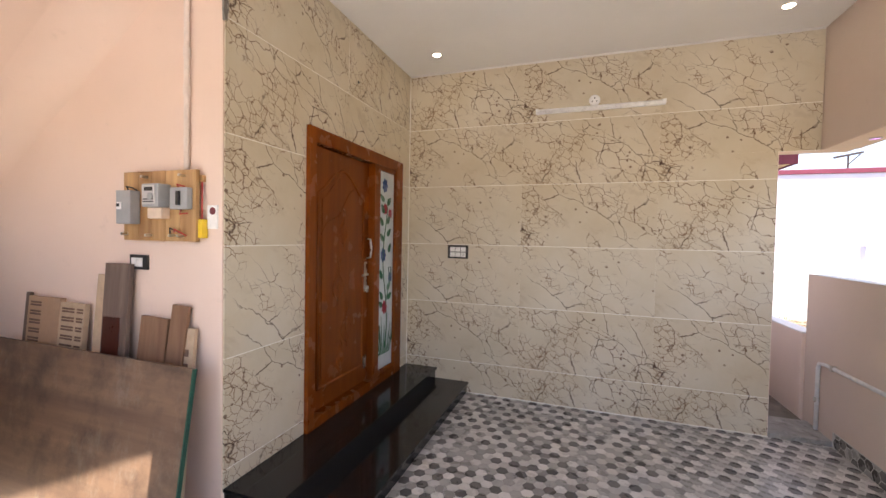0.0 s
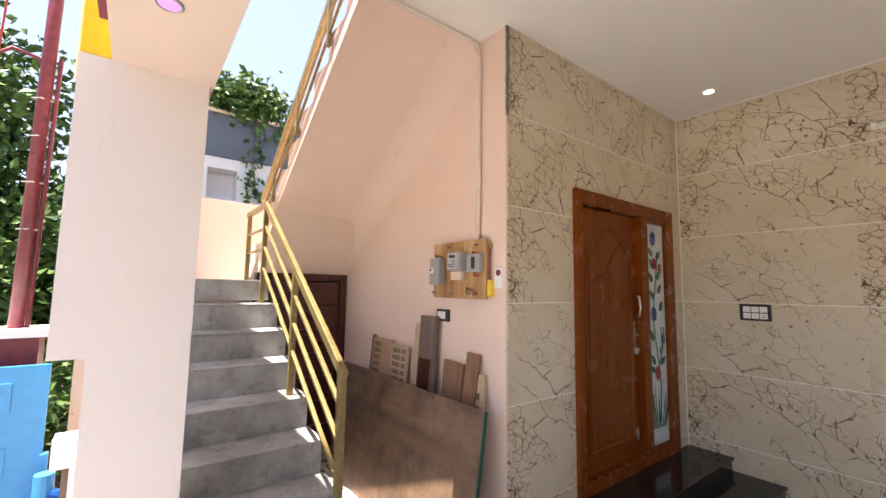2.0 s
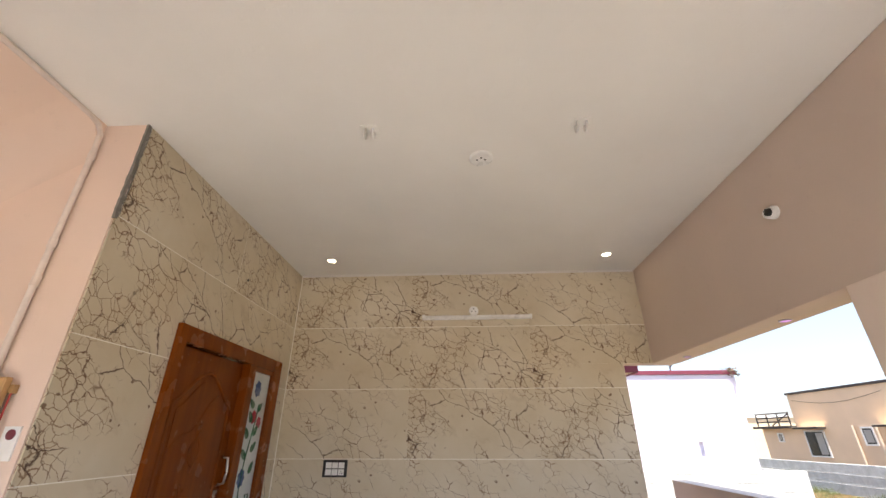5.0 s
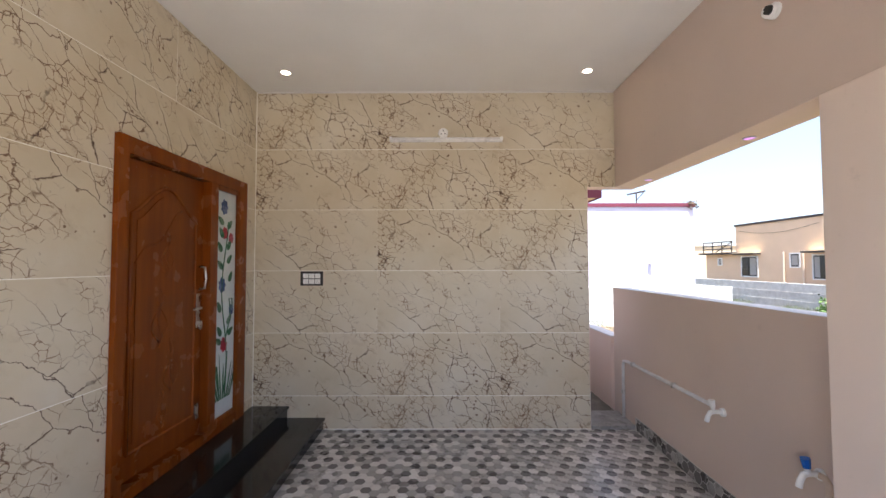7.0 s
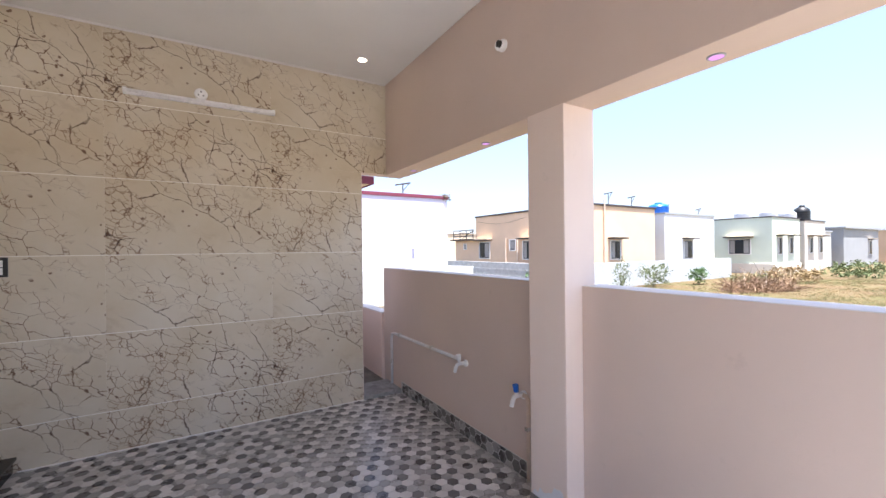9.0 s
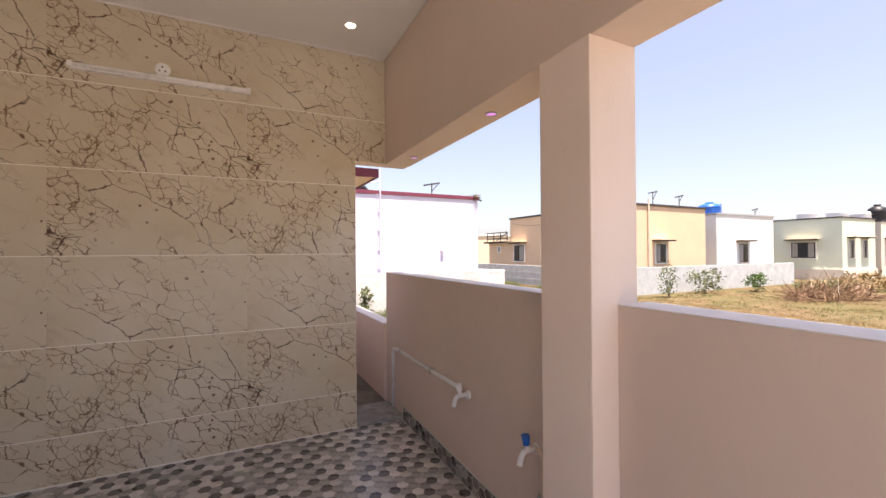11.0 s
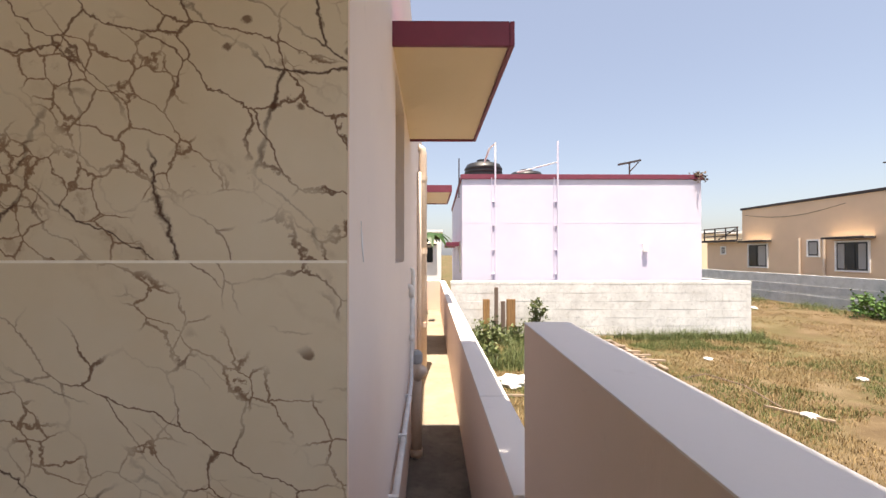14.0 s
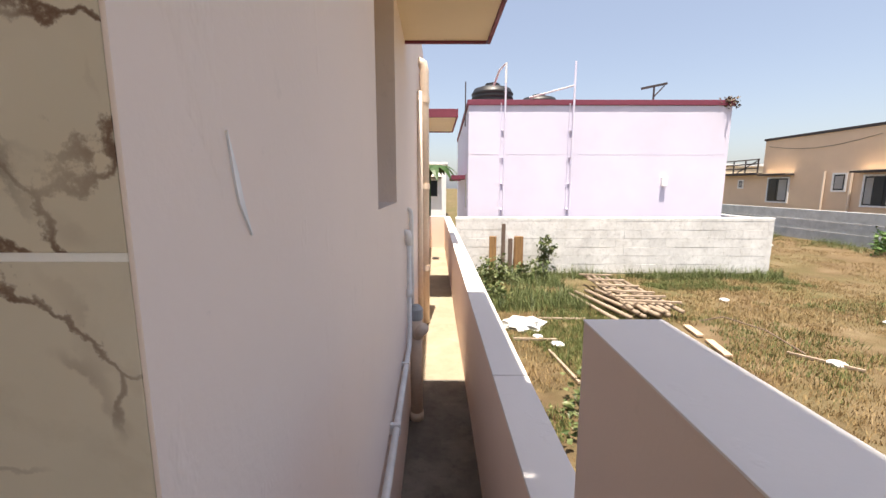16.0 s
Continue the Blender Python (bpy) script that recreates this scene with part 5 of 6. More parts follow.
part("roof_edge", box(41.95, 46.45, 12.95, 17.0, 3.501, 3.58), ROOF_DARK, bg)
window_on(bg, "-y", 42.8, 43.6, 0.9, 2.1, 13.0)
window_on(bg, "-y", 45.0, 45.7, 0.9, 2.1, 13.0)
tank((44.0, 13.8, 3.58), 0.55, 1.3, TANK_BLACK, "tall black water tank on the beige roof", "black roof tanks")
gh = thing("grey_house", (60.0, 16.0, GROUND), "unpainted grey house far across the plot", "house")
part("wall", box(53.0, 64.0, 13.5, 19.0, GROUND, 3.1, 0.01), HOUSE_GREY, gh)
part("roof", box(52.8, 64.2, 13.3, 19.0, 3.101, 3.25), HOUSE_GREY, gh)
window_on(gh, "-y", 60.5, 61.5, 0.5, 1.9, 13.5)
oh = thing("ochre_house", (72.0, 15.0, GROUND), "ochre house far across the plot", "house")
part("wall", box(67.0, 78.0, 12.5, 18.0, GROUND, 3.1, 0.01), ORANGE, oh)
part("roof", box(66.8, 78.2, 12.3, 18.0, 3.101, 3.3), HOUSE_WHITE, oh)
wf = thing("far_house", (48.5, 16.0, GROUND), "small white house far across the plot", "house")
part("wall", box(47.4, 51.5, 14.0, 18.0, GROUND, 2.7, 0.01), HOUSE_WHITE, wf)
part("roof", box(47.3, 51.6, 13.9, 18.0, 2.701, 2.85), HOUSE_GREY, wf)
yh = thing("yellow_house", (24.0, 42.0, GROUND), "pale yellow house far behind the plot", "house")
part("wall", box(20.0, 30.0, 38.0, 45.0, GROUND, 3.2, 0.01), CREAM, yh)
part("roof", box(19.9, 30.1, 37.9, 45.0, 3.201, 3.4), HOUSE_WHITE, yh)

bh = thing("far_house", (-1.0, 30.0, GROUND), "small white house beyond the end of the passage", "house")
part("wall", box(-4.0, 1.75, 30.0, 36.0, GROUND, 2.9, 0.01), HOUSE_WHITE, bh)
part("roof", box(-4.1, 1.85, 29.9, 36.0, 2.901, 3.05), HOUSE_WHITE, bh)
window_on(bh, "-y", 0.3, 1.2, 0.9, 1.9, 30.0)

# grey wall before the orange house
gw = structure("grey_compound_wall", box(16.5, 16.65, 13.5, 29.0, GROUND, 0.62, 0.01), BLOCK_GREY, "grey painted compound wall before the orange house")
part("return_wall", box(16.652, 31.0, 13.5, 13.65, GROUND, 0.70, 0.01), BLOCK_GREY, gw)
for z in (-0.2, 0.2):
    part("course_line", box(16.494, 16.51, 13.5, 29.0, z, z + 0.012), HOUSE_WHITE, gw)

# back side of the passage: leaves beyond
bt = thing("banana_plant", (1.0, 20.0, GROUND), "broad-leaved green banana plant behind the passage", "plant")
part("stem", pipe(bmesh.new(), [(1.0, 20.0, GROUND), (1.05, 20.0, 2.0)], 0.1, 9, 0.06), BANANA, bt)
for k in range(13):
    a = k * 1.13
    bm = bmesh.new()
    prev = None
    for i in range(8):
        u = i / 7
        c = Vector((1.05 + math.cos(a) * u * 1.1, 20.0 + math.sin(a) * u * 1.1, 1.95 + (1.5 + 0.25 * (k % 2)) * u - 1.8 * u * u * (0.8 + 0.15 * (k % 3))))
        s = Vector((-math.sin(a), math.cos(a), 0.15)) * 0.2 * math.sin(math.pi * (0.1 + 0.88 * u))
        cur = (bm.verts.new(c - s + Vector((0, 0, -0.03))), bm.verts.new(c), bm.verts.new(c + s + Vector((0, 0, -0.03))))
        if prev:
            bm.faces.new((prev[0], prev[1], cur[1], cur[0]))
            bm.faces.new((prev[1], prev[2], cur[2], cur[1]))
        prev = cur
    part("leaf", bm, BANANA, bt)

# ---- the vacant plot: clutter ----
sack = thing("plastic_sack", (2.85, 9.75, GROUND), "crumpled white plastic sack on the grass", "sack")
bm = bmesh.new()
bmesh.ops.create_icosphere(bm, subdivisions=3, radius=1)
rs = random.Random(8)
for v in bm.verts:
    n = noise.noise(v.co * 2.1) * 0.5 + noise.noise(v.co * 5) * 0.3
    v.co = Vector((v.co.x * 0.3, v.co.y * 0.22, max(v.co.z, -0.2) * 0.12)) * (1 + n) + Vector((2.85, 9.75, GROUND + 0.03))
part("sheet", bm, ROPE_WHITE, sack)
for x, y, s in ((3.15, 9.0, 0.075), (6.35, 8.4, 0.085), (3.4, 8.2, 0.05), (2.95, 9.3, 0.06), (8.6, 9.9, 0.07), (6.9, 11.2, 0.07), (13.5, 18.5, 0.12)):
    bm = bmesh.new()
    bmesh.ops.create_icosphere(bm, subdivisions=2, radius=s)
    for v in bm.verts:
        v.co = Vector((v.co.x * 1.3, v.co.y, v.co.z * 0.5)) * (1 + 0.6 * noise.noise(v.co * 9)) + Vector((x, y, GROUND + s * 0.35))
    single("litter", bm, ROPE_WHITE, "small crumpled white plastic litter on the grass", "litter", "plastic litter")
rs = random.Random(31)
for i in range(9):
    pole_ = thing("wooden_pole", (4.3 + 0.1 * i, 10.8, GROUND), "weathered round pole lying in a pile on the grass", "pole", "pile of poles")
    x, lift = 4.08 + 0.095 * i, 0.04 + 0.05 * (i % 2) + 0.012 * i
    part("shaft", pipe(bmesh.new(), [(x + 0.36 + rs.uniform(-0.06, 0.06), 10.0 + rs.uniform(-0.15, 0.15), GROUND + lift), (x, 11.5 + rs.uniform(-0.12, 0.2), GROUND + lift + 0.02)], 0.036, 8, 0.03), BAMBOO, pole_, smooth=True)
for i in range(6):
    pole_ = thing("wooden_pole", (4.9, 11.2, GROUND + 0.15), "weathered round pole stacked on the pile", "pole", "pile of poles")
    part("shaft", pipe(bmesh.new(), [(4.68 + 0.145 * i + rs.uniform(-0.04, 0.04), 10.05 + rs.uniform(-0.12, 0.12), GROUND + 0.17), (4.72 + 0.11 * i, 12.45 - 0.1 * i, GROUND + 0.21 + 0.02 * (i % 2))], 0.036, 8, 0.032), BAMBOO, pole_, smooth=True)
for i in range(6):
    pole_ = thing("wooden_batten", (5.0, 10.6 + 0.3 * i, GROUND + 0.25), "pale batten laid across the pole pile", "batten", "pile of poles")
    y = 10.15 + 0.4 * i
    part("shaft", bar(bmesh.new(), (4.6 - 0.01 * i, y + rs.uniform(0.0, 0.25), GROUND + 0.26), (5.5 - 0.06 * i, y + rs.uniform(-0.15, 0.1), GROUND + 0.265), 0.055, 0.03), BAMBOO, pole_)
for p, q in (((5.34, 9.75), (5.28, 9.3)), ((5.3, 9.15), (5.2, 8.6))):
    pole_ = thing("wooden_batten", (p[0], p[1], GROUND), "short pale board lying on the grass", "batten", "loose boards")
    part("shaft", bar(bmesh.new(), (*p, GROUND + 0.03), (*q, GROUND + 0.035), 0.1, 0.03), CARD_PALE, pole_)
for p, q in (((2.95, 10.1), (3.9, 10.05)), ((6.05, 8.75), (6.5, 8.2)), ((2.6, 9.2), (3.2, 9.15)), ((3.0, 8.8), (3.1, 7.9))):
    st_ = thing("stick", (p[0], p[1], GROUND), "pale stick lying on the grass", "stick", "loose sticks")
    part("shaft", bar(bmesh.new(), (*p, GROUND + 0.025), (*q, GROUND + 0.03), 0.035, 0.03), BAMBOO, st_)
br = thing("dry_branch", (6.0, 9.3, GROUND), "thin curved dry branch on the grass", "branch")
part("shaft", pipe(bmesh.new(), [(5.7, 10.0, GROUND + 0.02), (6.0, 9.9, GROUND + 0.12), (6.2, 9.3, GROUND + 0.12), (6.25, 8.7, GROUND + 0.02)], 0.009, 6), OLDWOOD, br)
for x, w, h in ((2.80, 0.17, 0.95), (3.05, 0.09, 1.25), (3.22, 0.1, 0.9), (3.42, 0.22, 0.95)):
    pk = thing("timber_post", (x, 13.45, GROUND), "weathered timber post standing before the block wall", "post", "timber posts")
    part("shaft", box(x - w / 2, x + w / 2, 13.4, 13.47, GROUND - 0.02, GROUND + h, 0.008), POSTWOOD if w > 0.1 else OLDWOOD, pk)
bush("green weed by the block wall", (4.05, 13.3, GROUND), (0.22, 0.2, 0.55), 16, 0.12, 21)
bush("green weed by the timber posts", (2.75, 12.8, GROUND), (0.45, 0.5, 0.3), 26, 0.1, 22)
bush("green weed by the timber posts", (3.6, 12.9, GROUND), (0.5, 0.4, 0.22), 22, 0.1, 23)
bush("green weed beside the low wall", (2.5, 11.3, GROUND), (0.3, 0.6, 0.22), 20, 0.1, 24)
bush("green weed beside the low wall", (3.0, 7.2, GROUND), (0.4, 0.6, 0.12), 18, 0.08, 25)
bush("low green bush on the dry plot", (15.7, 16.1, GROUND), (0.9, 0.8, 0.45), 50, 0.14, 26, LEAF)
bush("low green bush on the dry plot", (14.9, 13.4, GROUND), (0.45, 0.4, 0.35), 26, 0.12, 27, LEAF)
bush("low green bush on the dry plot", (9.7, 8.2, GROUND), (0.22, 0.22, 0.28), 18, 0.1, 28, LEAF)
bush("tall weed before the grey wall", (17.5, 12.3, GROUND), (0.55, 0.45, 0.85), 34, 0.09, 29)
bush("tall weed before the grey wall", (20.5, 12.6, GROUND), (1.3, 0.6, 0.7), 60, 0.1, 30)
bush("green bush before the grey wall", (23.5, 11.8, GROUND), (0.8, 0.5, 0.6), 50, 0.1, 31, LEAF)
bush("dry scrub behind the twig heap", (24.5, 9.6, GROUND), (2.2, 1.0, 0.35), 60, 0.12, 32, LEAF_DRY)
bush("tall dry scrub on the plot", (29.0, 9.5, GROUND), (3.0, 1.5, 0.5), 90, 0.14, 33, STRAW)
bush("tall dry scrub on the plot", (36.0, 8.5, GROUND), (4.0, 2.0, 0.6), 110, 0.16, 34, LEAF_DRY)


def grass_field(name, label, m, n, seed, spots, tall, bare):
    """Blades scattered in tufts over stretches of the plot; bare patches where the noise falls below bare."""
    gen = np.random.default_rng(seed)
    total = sum(s[4] for s in spots)
    tufts = []
    for x0, x1, y0, y1, wgt in spots:
        k = int(n * wgt / total)
        for cx, cy in zip(gen.uniform(x0, x1, k), gen.uniform(y0, y1, k)):
            if cx < 9.9 and cy > 13.5 or noise.noise(Vector((cx * 0.6, cy * 0.6, seed))) + 0.5 * noise.noise(Vector((cx * 2.3, cy * 2.3, seed))) < bare:
                continue
            tufts.append((cx, cy))
    c = np.repeat(np.array(tufts), 7, axis=0)
    k = len(c)
    c = c + gen.normal(0, 0.05, (k, 2))
    clump = np.repeat(gen.uniform(0.5, 1.35, len(tufts)), 7)
    h = tall * clump * gen.uniform(0.4, 1.2, k)
    a, w, lean = gen.uniform(0, 6.283, k), gen.uniform(0.004, 0.008, k), h * gen.uniform(0.1, 0.9, k)
    dx, dy = np.cos(a), np.sin(a)
    low = np.full(k, GROUND - 0.01)
    tri = np.stack([np.stack([c[:, 0] - dy * w, c[:, 1] + dx * w, low], 1), np.stack([c[:, 0] + dy * w, c[:, 1] - dx * w, low], 1),
                       np.stack([c[:, 0] + dx * lean, c[:, 1] + dy * lean, GROUND + h], 1)], 1)
    me = bpy.data.meshes.new(name)
    me.from_pydata(tri.reshape(-1, 3).tolist(), [], np.arange(3 * k).reshape(-1, 3).tolist())
    me.materials.append(m)
    tagged(new(name, me), label=label, category="grass", kind="stuff")


grass_field("dry_grass", "dry straw-coloured grass of the vacant plot", STRAW, 46000, 41, [(2.2, 10, 3, 13.4, 6), (10, 16.4, 2, 27, 4), (10, 34, 0, 13, 4)], 0.055, -0.22)
grass_field("green_grass", "patchy green grass of the vacant plot", GREENGRASS, 40000, 43, [(2.1, 4.6, 5, 13.4, 5), (4.6, 9.6, 12.0, 13.5, 2.2), (10, 16.4, 18, 27, 1.5), (3, 12, 4, 11, 4), (16, 34, 4, 13, 2)], 0.065, -0.02)
grass_field("weed_tufts", "taller green weeds along the walls of the plot", LEAF_DRY, 2600, 47, [(2.1, 4.2, 10.5, 13.4, 4), (4.2, 9.6, 12.9, 13.5, 2), (15.3, 16.4, 13, 27, 2)], 0.24, -0.1)


def brush_heap(label, place, radii, count, seed):
    """A heap of thin dead twigs thrown on one another."""
    rng = random.Random(seed)
    vs, fs = [], []
    for _ in range(count):
        r, a = math.sqrt(rng.random()), rng.uniform(0, 6.283)
        p = Vector((place[0] + radii[0] * r * math.cos(a), place[1] + radii[1] * r * math.sin(a), GROUND + radii[2] * (1 - r) * rng.random()))
        d = Vector((rng.gauss(0, 1), rng.gauss(0, 1), rng.uniform(0.0, 0.9))).normalized() * rng.uniform(0.4, 1.1)
        side = d.cross(Vector((0.2, 0.3, 1))).normalized() * 0.014
        up = side.cross(d).normalized() * 0.014
        k = len(vs)
        vs += [p + side, p - side + up, p - side - up, p + d + side * 0.3, p + d - side * 0.3 + up * 0.3, p + d - side * 0.3 - up * 0.3]
        fs += [(k, k + 1, k + 4, k + 3), (k + 1, k + 2, k + 5, k + 4), (k + 2, k, k + 3, k + 5), (k, k + 2, k + 1), (k + 3, k + 4, k + 5)]
    me = bpy.data.meshes.new("brush_heap")
    me.from_pydata([tuple(v) for v in vs], [], fs)
    me.materials.append(TWIG)
    tagged(new("brush_heap", me), label=label, category="brush heap", kind="stuff")


brush_heap("heap of dry brown twigs on the plot", (23.0, 8.9), (2.4, 1.2, 0.7), 700, 51)

rs = random.Random(13)
edge = [(1.56 + 0.022 * k, 0.03 + 0.10 * (1 - k / 11) + rs.uniform(0, 0.05)) for k in range(12)]
single("primer_patch", prism(bmesh.new(), [(1.56, 0.031)] + edge + [(1.803, 0.031)], 1.7145, 1.7165), HOUSE_WHITE, "ragged white primer patch at the column foot", "patch")
edge = [(1.725 + 0.02 * k, 0.04 + rs.uniform(0, 0.05)) for k in range(12)]
single("primer_patch", prism(bmesh.new(), [(1.725, FLOOR)] + edge + [(1.945, FLOOR)], 1.5285, 1.5305, "y"), HOUSE_WHITE, "ragged white primer patch at the column foot", "patch")
single("drain_cover", box(1.38, 1.52, 12.3, 12.5, -0.013, 0.01, 0.004), BLACK_PLASTIC, "black plastic drain cover on the passage floor", "drain cover")

# ---- pieces of walls and floors ----
ROWS_Z = [FLOOR - 0.005, 0.278, 0.883, 1.49, 2.09, 2.69, CEIL - 0.002]
DESIGN = [[1, 0, 0], [1, 0, 1], [2, 2, 2], [2, 1, 0], [1, 0, 1], [0, 1, 2]]


def wall_tile(parent, spec, mt, origin):
    """One marble tile as a child; its mesh is laid from its own corner so that each design repeats."""
    x0, x1, y0, y1, z0, z1 = spec
    ox, oy, oz = origin
    bm = box(x0 - ox, x1 - ox, y0 - oy, y1 - oy, z0 - oz, z1 - oz, 0.0012)
    ob = new("tile", finish("tile", bm, mt))
    ob.parent = parent
    ob.location = (ox, oy, oz)


gap = 0.0026
part("grout", box(-1.83, 1.446, 4.0012, 4.0088, FLOOR - 0.004, 2.31), GROUT, wall_north)
part("grout", box(-1.83, 1.724, 4.0012, 4.0088, 2.3105, CEIL - 0.003), GROUT, wall_north)
part("grout", box(-1.8387, -1.8312, 1.64, 2.281, 0.182, CEIL - 0.003), GROUT, wall_west)
part("grout", box(-1.8387, -1.8312, 2.282, 3.779, 2.311, CEIL - 0.003), GROUT, wall_west)
part("grout", box(-1.8387, -1.8312, 3.78, 3.998, 0.182, CEIL - 0.003), GROUT, wall_west)
for r in range(6):
    z0, z1 = ROWS_Z[r] + gap, ROWS_Z[r + 1] - gap
    for c, (xa, xb) in enumerate(((-1.829, -0.62), (-0.62, 0.58), (0.58, 1.78))):
        end = 1.45 if r < 4 else 1.724
        if r == 4:
            wall_tile(wall_north, (xa + 0.0002, min(xb - 0.0002, 1.4465), 4.0, 4.0085, z0, 2.312 if c == 2 else z1), MARBLE[DESIGN[r][c]], (xa, 4.0, ROWS_Z[r]))
            if c == 2:
                wall_tile(wall_north, (xa + 0.0005, 1.724, 4.0, 4.0085, 2.3125, z1), MARBLE[DESIGN[r][c]], (xa, 4.0, ROWS_Z[r]))
            continue
        wall_tile(wall_north, (xa + 0.0002, min(xb - 0.0002, end if end > 1.5 else 1.4465), 4.0, 4.0085, z0, z1), MARBLE[DESIGN[r][c]], (xa, 4.0, ROWS_Z[r]))


def west_tile(y0, y1, z0, z1, design, yo, zo):
    """A tile of the entrance wall, turned to face the porch."""
    bm = box(y0 - yo, y1 - yo, -0.0085, 0.0, z0 - zo, z1 - zo, 0.0012)
    ob = new("tile", finish("tile", bm, MARBLE[design]))
    ob.parent = wall_west
    ob.matrix_basis = pose(-1.8385, yo, zo, 0, 0, 90)


for r in range(6):
    z0, z1 = ROWS_Z[r] + gap, ROWS_Z[r + 1] - gap
    d = (0, 1, 2, 1, 0, 1)[r]
    if r >= 5:
        west_tile(1.64, 2.80 - gap, z0, z1, d, 1.62, ROWS_Z[r])
        west_tile(2.80 + gap, 3.999, z0, z1, (d + 2) % 3, 2.8, ROWS_Z[r])
    elif r == 4:
        west_tile(1.62, 2.281, z0, z1, d, 1.62, ROWS_Z[r])
        west_tile(2.282, 3.779, 2.31, z1, d, 1.62, ROWS_Z[r])
        west_tile(3.78, 3.999, z0, z1, 2, 2.8, ROWS_Z[r])
    else:
        if z1 > 0.2:
            west_tile(1.62, 2.281, max(z0, 0.181), z1, d, 1.62, ROWS_Z[r])
            west_tile(3.78, 3.999, max(z0, 0.181), z1, (d + 1) % 3, 2.8, ROWS_Z[r])
bm = bmesh.new()
rs = random.Random(2)
for i in range(26):
    z = 2.67 + i * 0.023
    bx(bm, -1.845, -1.832 + rs.uniform(-0.003, 0.004), 1.612 + rs.uniform(-0.003, 0.002), 1.636 + rs.uniform(-0.006, 0.004), z, z + 0.024)
part("mortar_edge", bm, CEMENT_DARK, wall_west, "ragged grey mortar where a tile edge is missing")

# corner strips of grout along the tiled walls
structure("trim_ceiling", box(-1.82, 1.72, 3.990, 3.9995, CEIL - 0.014, CEIL + 0.001), CAPPING)
structure("trim_corner", box(-1.8295, -1.823, 3.994, 3.9995, 0.18, CEIL - 0.008), GROUT)
structure("trim_floor", box(-1.118, 1.45, 3.988, 3.9995, FLOOR - 0.002, FLOOR + 0.006, 0.001), GROUT)

# hexagon tiles
HEX_R = 0.0435


def hex_mesh(r):
    vs, fs = [(0, 0, 0)], []
    for k in range(6):
        a = math.pi / 3 * k
        vs.append((r * 0.985 * math.cos(a), r * 0.985 * math.sin(a), 0.0))
    for k in range(6):
        a = math.pi / 3 * k
        vs.append((r * math.cos(a), r * math.sin(a), -0.003))
    for k in range(6):
        n = (k + 1) % 6
        fs += [(0, 1 + k, 1 + n), (1 + k, 7 + k, 7 + n, 1 + n)]
    return vs, fs


hv, hf = hex_mesh(HEX_R - 0.0011)
hexa = []
for m in HEX_PIECE:
    hexa.append(bpy.data.meshes.new("hexagon"))
    hexa[-1].from_pydata(hv, [], hf)
    hexa[-1].materials.append(m)
rng = random.Random(17)
centres = []
for i in range(-70, 40):
    for j in range(-50, 60):
        x, y = 1.5 * HEX_R * i, math.sqrt(3) * HEX_R * (j + (i % 2) * 0.5)
        if -4.1 < x < 1.865 and -2.55 < y < 3.96:
            if y > 1.57 and x < -1.12 or y < 0.76 and x < -1.78 and y > -0.25 or x < -2.15 and y < 0.05:
                continue
            k = (i - (j - i // 2)) % 3     # no two neighbours of one class
            grey = (0 if rng.random() < 0.7 else 1) if k == 0 else (2 if k == 1 or rng.random() < 0.4 else 1)
            centres.append((x, y, grey))
near = [c for c in centres if 0.62 < c[0] < 1.865 and 2.78 < c[1] < 3.97][:300]
taken = set(near)
vs, fs, ms = [], [], []
for x, y, grey in centres:
    if (x, y, grey) in taken:
        ob = new("hexagon", hexa[grey])
        ob.parent = floor
        ob.location = (x, y, FLOOR)
    else:
        k = len(vs)
        vs += [(a + x, b + y, c + FLOOR) for a, b, c in hv]
        fs += [tuple(k + q for q in f) for f in hf]
        ms += [grey] * len(hf)
me = bpy.data.meshes.new("hexagons")
me.from_pydata(vs, [], fs)
for m in HEX_REST:
    me.materials.append(m)
me.polygons.foreach_set("material_index", ms)
rest = new("hexagons", me)
rest.parent = floor
tagged(rest, kind="stuff")

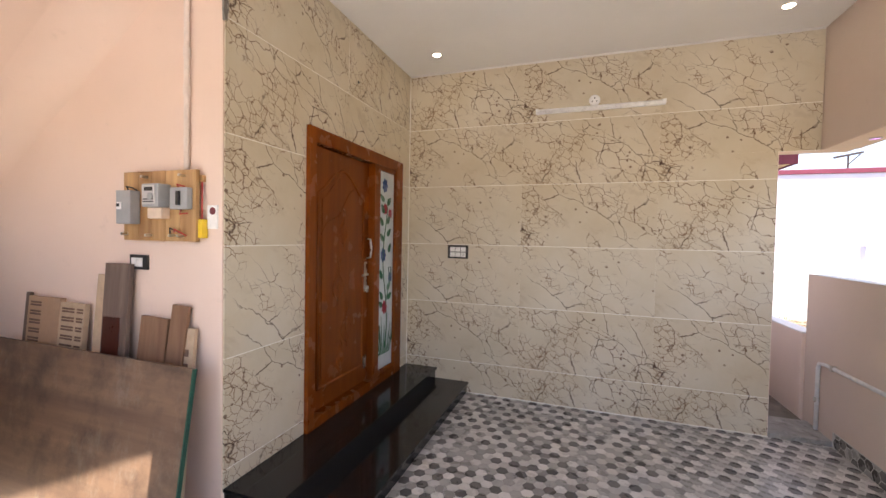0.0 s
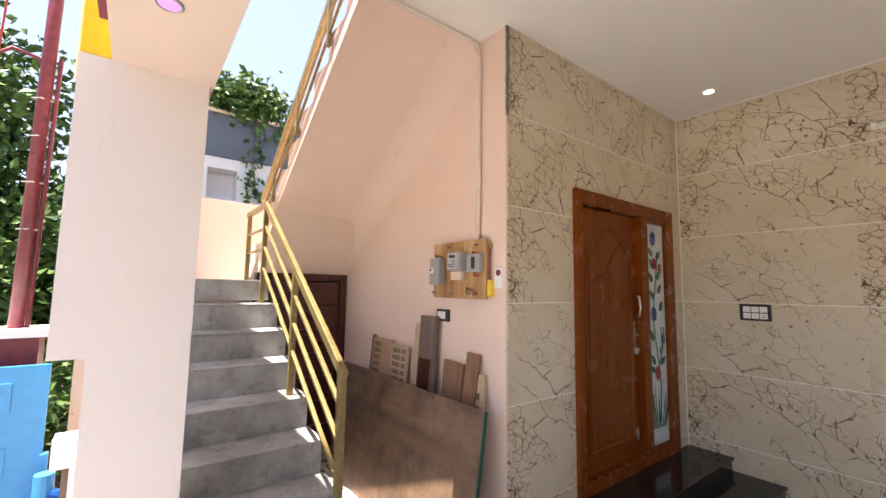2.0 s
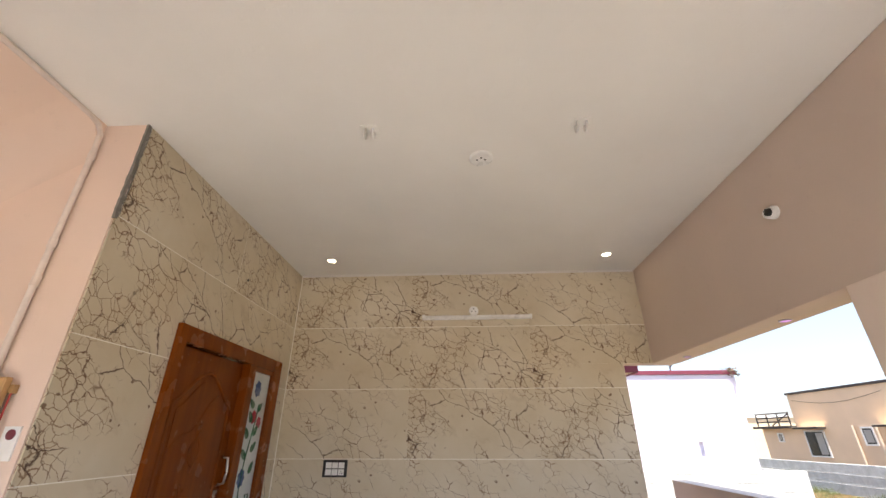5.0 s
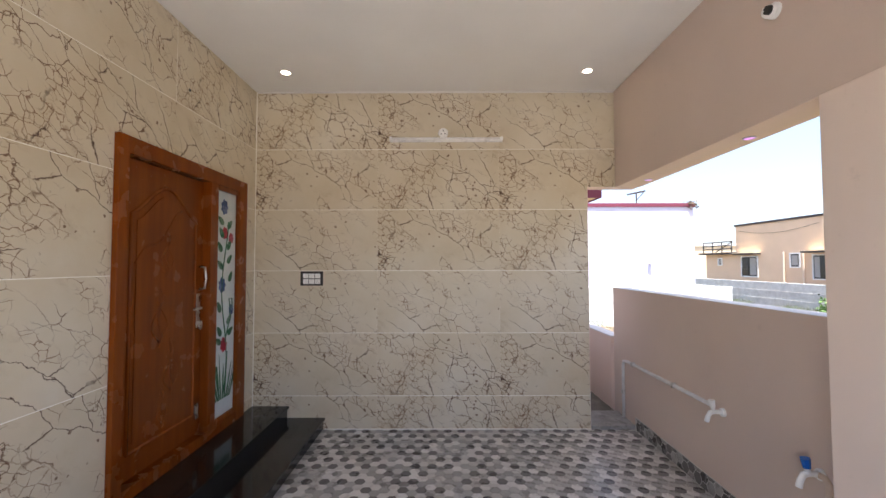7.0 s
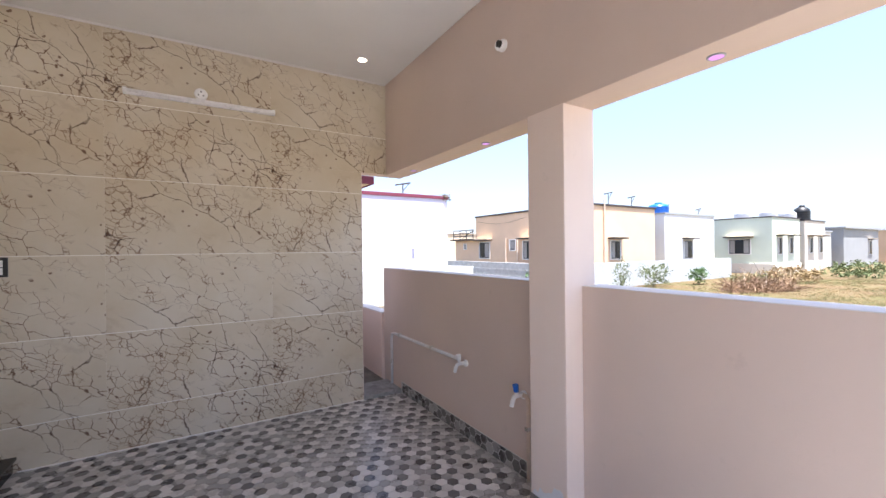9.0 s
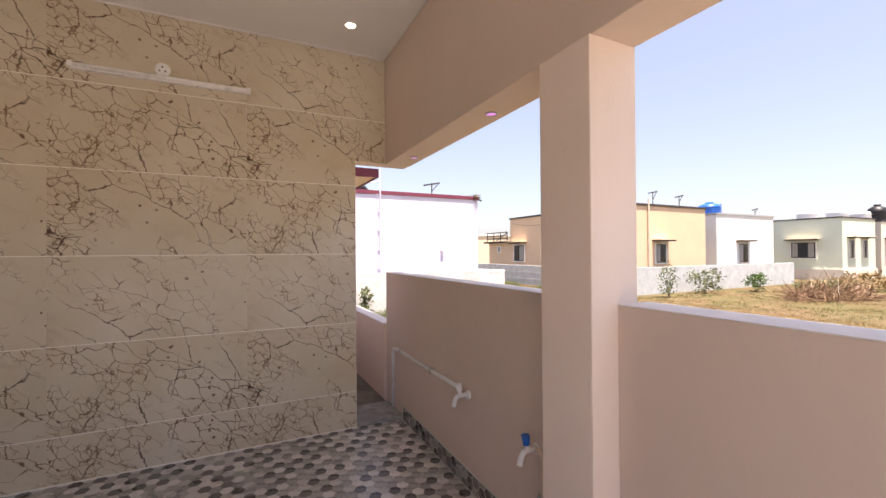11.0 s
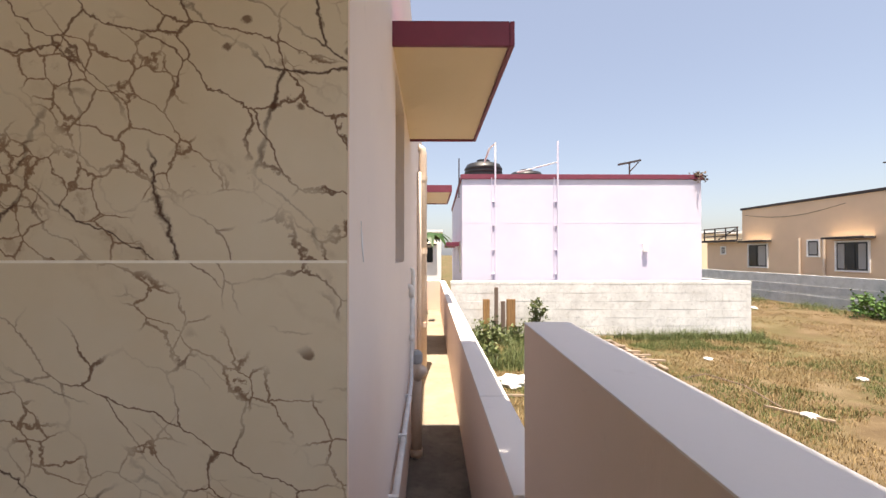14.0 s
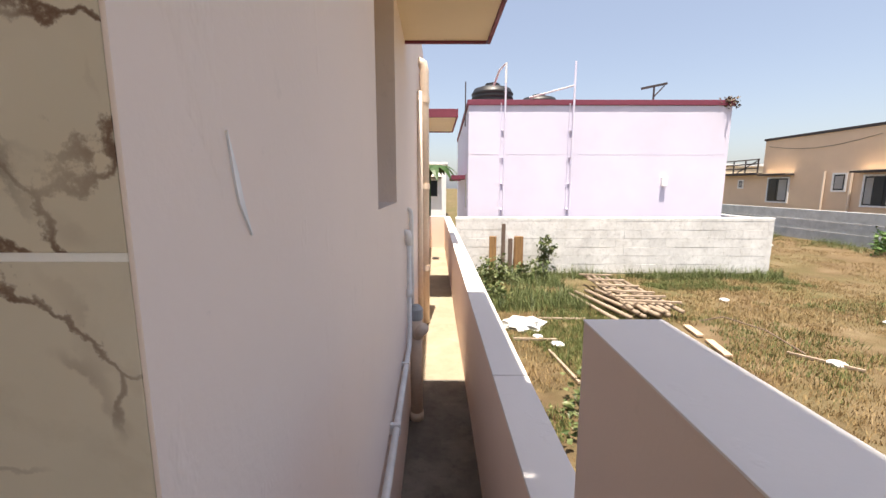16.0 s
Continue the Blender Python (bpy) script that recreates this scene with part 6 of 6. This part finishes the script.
# hexagon-patterned skirting along the parapet
sk_ = structure("baseboard", box(1.872, 1.8795, 1.802, 3.99, FLOOR - 0.002, 0.075, 0.001), FLOOR_GROUT, "dark hexagon-tile skirting along the parapet")
vs, fs = [], []
for i in range(-2, 30):
    for j in range(-1, 3):
        y, z = 1.9 + 1.5 * 0.05 * i, FLOOR + math.sqrt(3) * 0.05 * (j + (i % 2) * 0.5)
        if not 1.86 < y < 3.94:
            continue
        k = len(vs)
        vs += [(1.871, y + a * 1.12, min(max(z + b * 1.12, FLOOR), 0.074)) for a, b, c in hv[:7]]
        fs += [tuple(k + q for q in f) for f in hf if max(f) < 7]
me = bpy.data.meshes.new("skirting_hexagons")
me.from_pydata(vs, [], fs)
for m in HEX_REST[:2]:
    me.materials.append(m)
me.polygons.foreach_set("material_index", [(k // 6 * 5) % 3 % 2 for k in range(len(fs))])
ob = new("skirting_hexagons", me)
ob.parent = sk_
tagged(ob, kind="stuff")
structure("baseboard_column", box(1.70, 1.7245, 1.525, 1.81, FLOOR - 0.002, 0.03, 0.002), CEMENT_DARK, "cement skirting at the column foot")

# whitewashed block wall before the lilac house
bw = structure("block_wall", box(1.92, 9.63, 13.62, 13.79, GROUND - 0.05, 0.70), BLOCK, "whitewashed concrete block wall before the lilac house")
part("coping", box(1.91, 9.64, 13.598, 13.80, 0.701, 0.79, 0.01), BLOCK, bw)
part("side_wall", box(9.48, 9.63, 13.81, 22.0, GROUND - 0.05, 0.76, 0.008), BLOCK, bw)
blockmesh = {}
for r in range(6):
    for c in range(20):
        x0 = 1.92 + 0.41 * c - (0.205 if r % 2 else 0.0)
        x1 = min(x0 + 0.408, 9.63)
        x0 = max(x0, 1.92)
        if x1 - x0 < 0.05:
            continue
        key = round(x1 - x0, 3)
        if key not in blockmesh:
            blockmesh[key] = finish("block", box(0, key, 0, 0.03, 0, 0.209, 0.003), BLOCK)
        ob = new("block", blockmesh[key])
        ob.parent = bw
        ob.location = (x0, 13.6 + 0.002 * math.sin(c * 7.3 + r * 3.1), GROUND + 0.03 + 0.212 * r)
